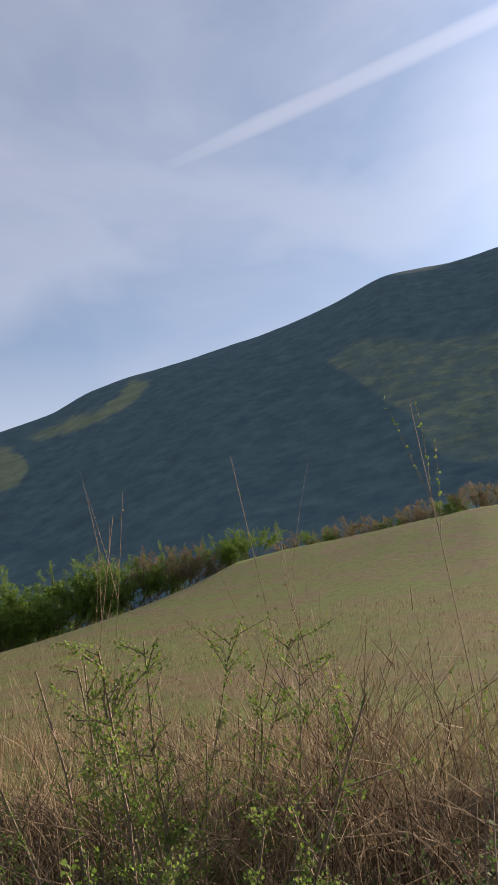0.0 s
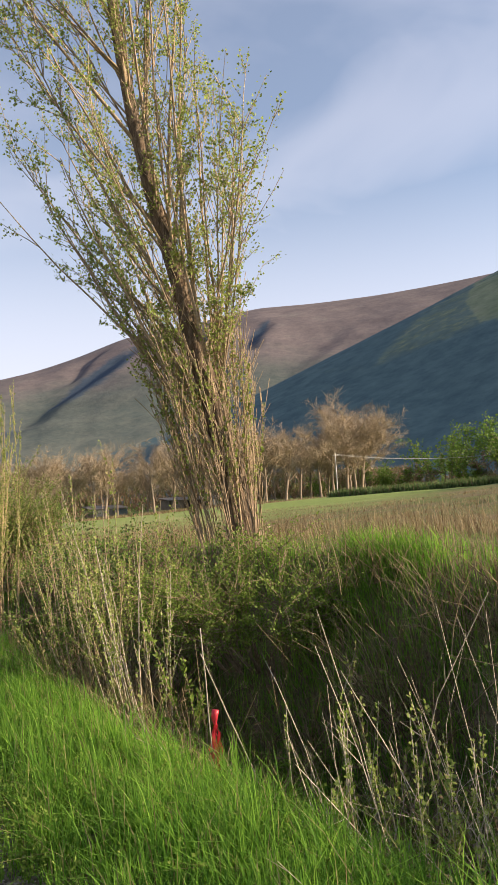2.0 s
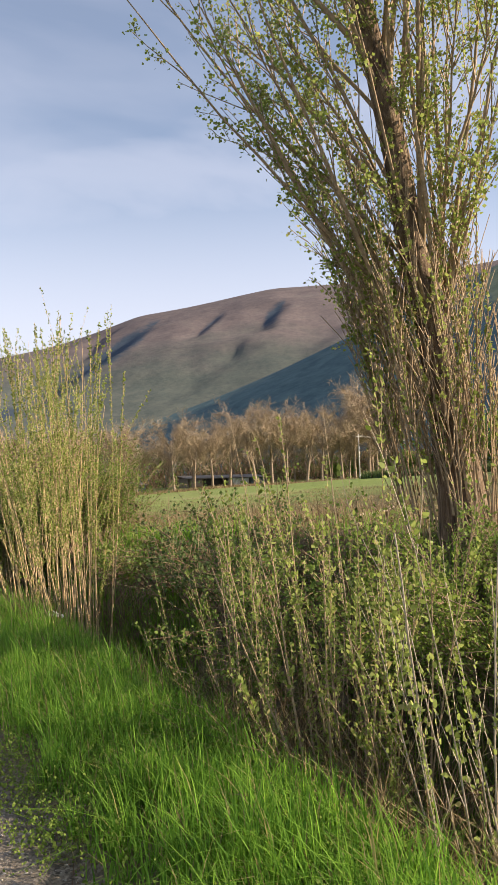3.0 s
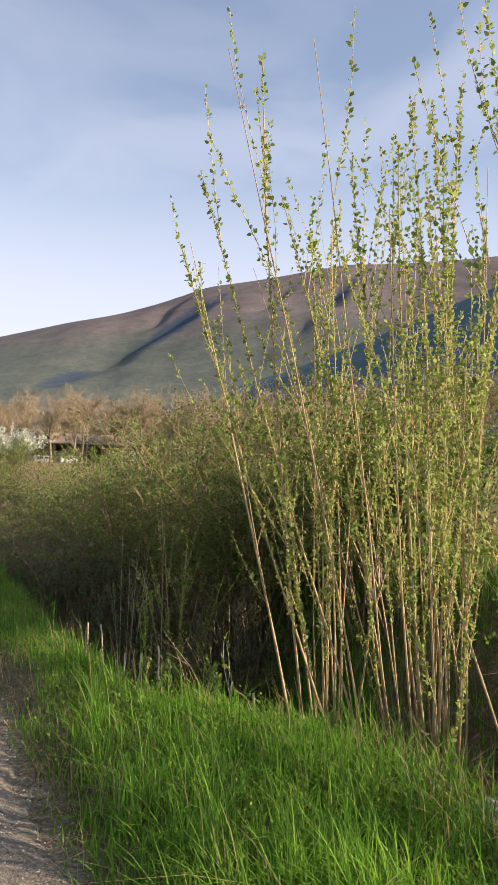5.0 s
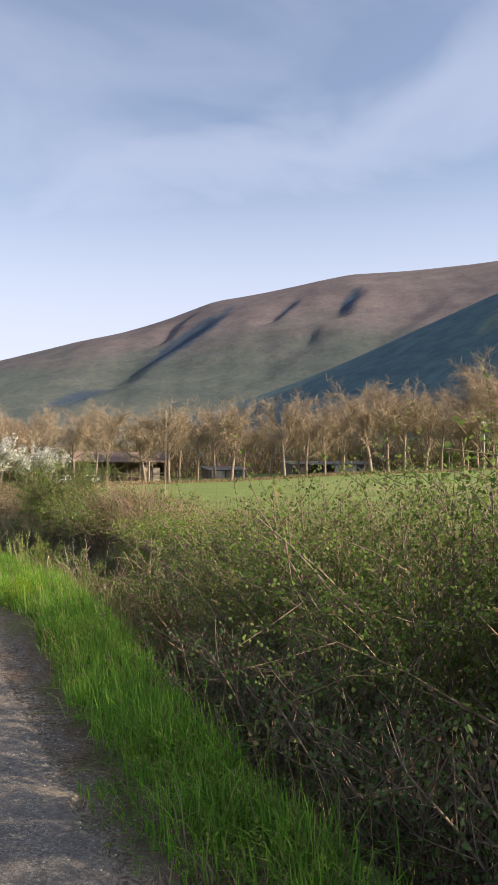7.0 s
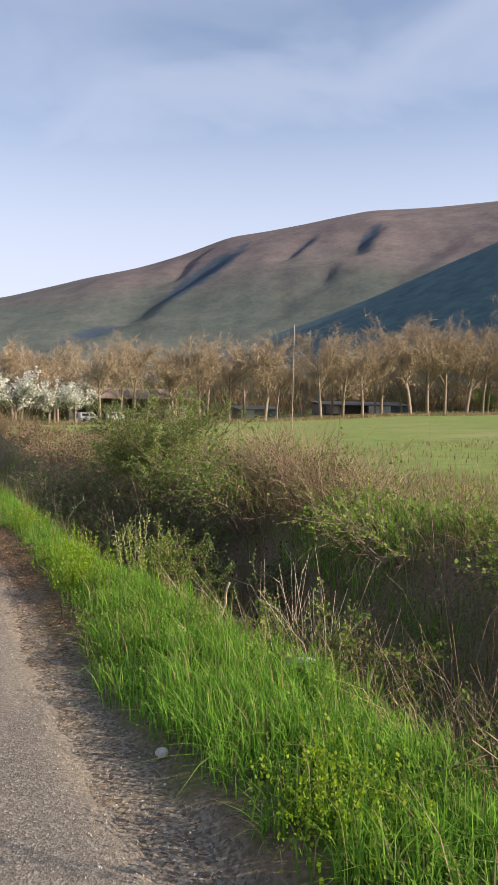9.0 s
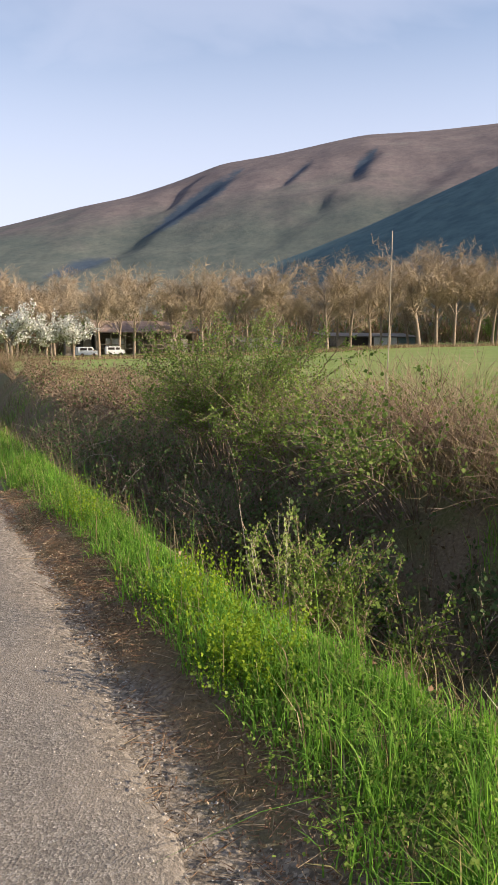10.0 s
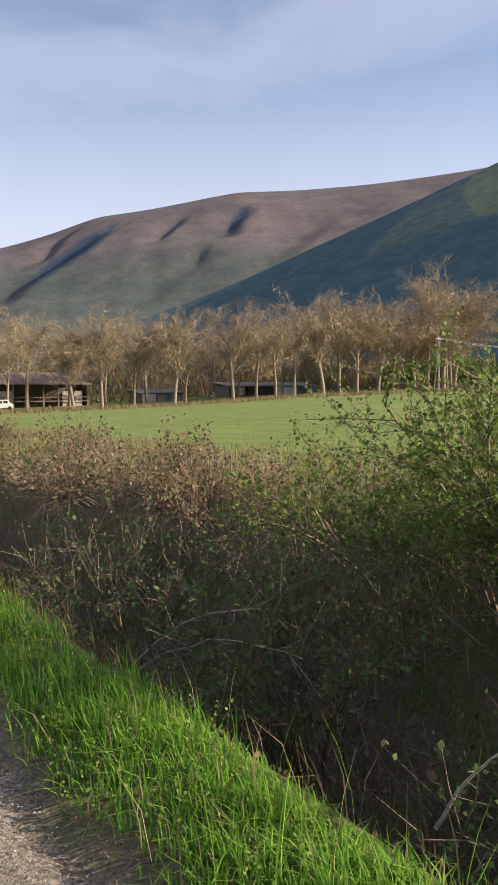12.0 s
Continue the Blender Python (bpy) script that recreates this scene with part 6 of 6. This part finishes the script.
# ---- dug-out roots, log and small things by the ditch ----
def root_pile(x, y, size, seed):
    rng = np.random.default_rng(seed)
    t = thing("root_stump", put(x, y), "upturned grubbed-out tree stump with a clod of brown soil", "stump", "grubbed stumps")
    bm = bmesh.new()
    bmesh.ops.create_icosphere(bm, subdivisions=4, radius=size * 0.52)
    for v in bm.verts:
        q = np.array(v.co) * 3.2 / size
        n = float(wave(q[0], q[1] + q[2], 1.0, seed) + 0.6 * wave(q[2] * 1.7, q[0] - q[1], 1.6, seed + 2) + 0.4 * wave(q[1] * 3, q[2] * 3, 1.7, seed + 5))
        v.co *= 1.0 + 0.34 * n + 0.09 * rng.normal()
        v.co.x *= 1.15
        v.co.z = v.co.z * 0.72 + size * 0.25
    me = bpy.data.meshes.new("clod")
    bm.to_mesh(me)
    bm.free()
    me.materials.append(M["rotten"])
    clod = new("clod", me)
    clod.parent = t
    n = 46
    ang = rng.random(n) * 2 * np.pi
    up = -0.1 + 1.3 * rng.random(n)
    d = unit(np.stack([np.cos(ang), np.sin(ang), up], -1))
    at = d * size * 0.36 + np.array([0, 0, size * 0.24])
    rt = grow(at, deviate(d, 0.6, rng), size * (0.3 + 0.55 * rng.random(n) ** 1.5), 6, 0.4, 0.5, 0.1, rng)
    for k in range(n):
        b = Buf()
        tubes(b, rt[k:k + 1], size * 0.027 * np.linspace(1, 0.2, 6)[None] * (0.5 + rng.random((1, 1))), 5)
        part("root", b, M["twig"], t)
    b = Buf()
    sn = grow([[0.2 * size, 0, 0.45 * size]], [[0.9, -0.3, 0.35]], [0.6 * size], 5, 0.25, 0, 0, rng)
    tubes(b, sn, size * np.array([[0.06, 0.055, 0.05, 0.04, 0.02]]), 7)
    part("snag", b, M["pale_wood"], t, "pale broken snag")


root_pile(16.3, 16.7, 1.1, 61)
root_pile(17.3, 15.1, 1.15, 62)
root_pile(16.6, 14.0, 0.9, 63)
root_pile(15.9, 18.7, 0.85, 64)


def log(name, a, c, r, mat, label, category, seed):
    rng = np.random.default_rng(seed)
    s = np.linspace(0, 1, 9)[:, None]
    pts = np.array(a) * (1 - s) + np.array(c) * s + rng.normal(0, r * 0.35, (9, 3))
    b = Buf()
    tubes(b, pts[None], r * (0.8 + 0.35 * rng.random((1, 9))) * np.linspace(1, 0.7, 9)[None], 7)
    return tagged(part(name, b, mat), label, category)


z1 = float(ground_z(7.9, 18.6))
log("fallen_pole", (6.6, 17.9, z1 + 0.06), (8.0, 18.7, z1 + 0.10), 0.035, M["pale_wood"], "bleached pole lying on the dry field", "pole", 3)
log("broken_stake", (2.10, 34.1, -0.2), (2.10, 33.9, 0.25), 0.011, M["pale_wood"], "pale broken stake leaning on the ditch edge", "stake", 4)


def dead_branch(a, c, r, label, seed):
    """A crooked dead branch with a few side twigs."""
    rng = np.random.default_rng(seed)
    n = 12
    s = np.linspace(0, 1, n)[:, None]
    L = float(np.linalg.norm(np.array(c) - np.array(a)))
    sag = np.concatenate([0 * s, 0 * s, np.sin(np.pi * s) * 0.09 * L], 1)
    pts = (np.array(a) * (1 - s) + np.array(c) * s + sag + np.cumsum(rng.normal(0, L * 0.008, (n, 3)), 0))[None]
    b = Buf()
    tubes(b, pts, r * np.linspace(1, 0.45, n)[None], 5)
    at, d, q, _ = sprout(pts, 9, 0.25, 1.0, rng)
    tw = grow(at, deviate(d, 0.7, rng), L * (0.08 + 0.14 * rng.random(9)), 4, 0.3, 0, 0.2, rng)
    tubes(b, tw, r * 0.4 * np.linspace(1, 0.5, 4) * np.ones((9, 1)), 3)
    return tagged(part("dead_branch", b, M["twig_pale"]), label, "branch", "dead branches")


dead_branch((2.2, 42.86, -0.3), (2.6, 41.85, 0.28), 0.008, "pale dead branch arching over the ditch", 5)
dead_branch((2.2, 42.77, -0.3), (2.5, 41.31, 0.07), 0.007, "pale dead branch lying across the ditch", 6)
dead_branch((2.2, 40.21, -0.2), (2.45, 40.0, 0.22), 0.009, "bare forked branch in the dark ditch", 7)
log("tall_stalk", (6.59, 41.42, float(ground_z(6.59, 41.42)) - 0.1), (6.62, 41.42, 3.1), 0.010, M["twig_pale"], "single tall dry weed stalk in the field edge", "stalk", 8)
log("hazel_stem", (2.35, 12.05, -0.5), (2.0, 11.9, 1.25), 0.006, M["twig_pale"], "pale leaning hazel stem on the ditch edge", "stem", 9)
log("hazel_stem", (2.45, 10.35, -0.3), (1.95, 10.2, 0.7), 0.005, M["twig_pale"], "pale leaning hazel stem on the ditch edge", "stem", 10)
for n, (x, y, h, dx) in enumerate(((1.62, 20.40, 0.36, -0.01), (1.52, 20.55, 0.22, 0.03), (1.48, 20.72, 0.17, 0.02), (1.40, 20.88, 0.30, -0.02), (1.36, 21.2, 0.24, 0.02), (1.72, 20.15, 0.16, 0.03), (1.86, 19.9, 0.26, 0.02), (1.92, 19.7, 0.2, 0.0))):
    z = float(ground_z(x, y))
    log("cut_stub", (x, y, z - 0.08), (x + dx, y + 0.02, z + h), 0.008, M["pale_wood"], "cut pale stub at the edge of the verge", "stub", 40 + n)
log("cut_stub", (1.95, 24.1, -0.2), (1.89, 24.12, 0.08), 0.008, M["pale_wood"], "cut pale stub standing in the verge", "stub", 12)


def stone(x, y, r, seed, label):
    rng = np.random.default_rng(seed)
    bm = bmesh.new()
    bmesh.ops.create_icosphere(bm, subdivisions=2, radius=r)
    for v in bm.verts:
        v.co *= 0.85 + 0.3 * rng.random()
        v.co.z *= 0.7
    me = bpy.data.meshes.new("stone")
    bm.to_mesh(me)
    bm.free()
    me.materials.append(M["stone"])
    ob = new("stone", me)
    ob.location = (x, y, float(ground_z(x, y)) + r * 0.35)
    tagged(ob, label, "stone", "stones")


stone(0.71, 21.05, 0.05, 1, "pale fist-sized stone at the road edge")
stone(3.9, 1.75, 0.16, 2, "pale boulder half hidden in the dry bank")
stone(0.93, 31.9, 0.03, 3, "small pale stone in the roadside gravel")


def ribbon():
    t = thing("plastic_ribbon", Matrix.Translation((2.30, 10.72, -0.15)), "torn red plastic strip tied round a stem in the ditch", "ribbon")
    rng = np.random.default_rng(9)
    b = Buf()
    for k in range(5):
        n = 9
        s = np.linspace(0, 1, n)
        mid = np.stack([0.06 * np.sin(4 * s + k) * s + rng.normal(0, 0.006, n), 0.05 * np.cos(5 * s + 2 * k) * s, 0.33 - 0.36 * s], -1)
        w = 0.006 + 0.018 * s
        side = np.stack([np.cos(k + 3 * s), np.sin(k + 3 * s), 0 * s], -1)
        v = np.concatenate([mid - side * w[:, None], mid + side * w[:, None]])
        b.add(v, [(i, i + 1, n + i + 1, n + i) for i in range(n - 1)])
    part("streamer", b, M["red_plastic"], t)
    b = Buf()
    tubes(b, np.array([[[0, 0, 0.29], [0.0, 0.0, 0.34], [0.01, 0, 0.38]]]), np.array([[0.010, 0.022, 0.024]]), 8)
    part("knot", b, M["red_plastic"], t)


ribbon()
log("ribbon_stem", (2.30, 10.72, -0.55), (2.22, 10.70, 0.75), 0.0055, M["twig_pale"], "thin bare stem that carries the plastic strip", "stem", 13)


def bottle(x, y, label, r=0.032):
    t = thing("plastic_bottle", Matrix.LocRotScale((x, y, float(ground_z(x, y)) + 0.02), Euler((radians(80), 0.2, radians(35))), (0.7, 0.7, 0.7)), label, "bottle", "litter bottles")
    b = Buf()
    prof = np.array([(0.0, r * 0.9), (0.01, r), (0.10, r), (0.12, r * 0.93), (0.14, r), (0.19, r), (0.23, r * 0.45), (0.25, r * 0.3)])
    tubes(b, np.stack([0 * prof[:, 0], 0 * prof[:, 0], prof[:, 0]], -1)[None], prof[:, 1][None], 12)
    part("bottle_body", b, M["clear_plastic"], t)
    b = Buf()
    tubes(b, np.array([[[0, 0, 0.25], [0, 0, 0.265], [0, 0, 0.275]]]), np.array([[r * 0.36, r * 0.36, r * 0.3]]), 10)
    part("cap", b, M["white_sheet"], t)


bottle(1.86, 32.5, "crumpled milky plastic bottle lying in the verge grass")


def bag(x, y, z, s, seed, label):
    rng = np.random.default_rng(seed)
    n = 11
    u, v = np.meshgrid(np.linspace(-1, 1, n), np.linspace(-1, 1, n))
    zz = 0.25 * rng.random((n, n)) + 0.35 * (1 - np.maximum(np.abs(u), np.abs(v)) ** 2)
    b = Buf()
    i = np.arange(n - 1)[:, None] * n + np.arange(n - 1)[None]
    b.add(np.stack([u * s, v * s * 0.8, zz * s], -1), np.stack([i, i + 1, i + 1 + n, i + n], -1).reshape(-1, 4))
    ob = part("plastic_scrap", b, M["clear_plastic"])
    ob.location = (x, y, z)
    tagged(ob, label, "plastic scrap", "plastic scraps")


bag(2.45, 18.35, float(ground_z(2.45, 18.35)) + 0.08, 0.16, 1, "crumpled clear plastic sheet caught among the shoots")
bag(3.39, 37.49, float(ground_z(3.4, 37.5)) + 0.05, 0.08, 2, "small white plastic scrap in the ditch")


# ---- ditch between the near and the far field: dark blades stand in for its shadow line ----
rng = np.random.default_rng(91)
n = 9000
s = rng.random(n)
at = np.stack([47.2 + 6.4 * s + rng.normal(0, 0.35, n), 67.0 - 28.0 * s, np.zeros(n)], -1)
at[:, 2] = ground_z(at[:, 0], at[:, 1]) - 0.05
b = Buf()
blades(b, at, 0.75, 0.09, 0.5, 1, rng)
far_ditch = part("field_ditch_growth", b, M["leaf_dark"])
tagged(far_ditch, "dark blades standing in for the shadow line of a far field ditch", "hedge", kind="stuff")
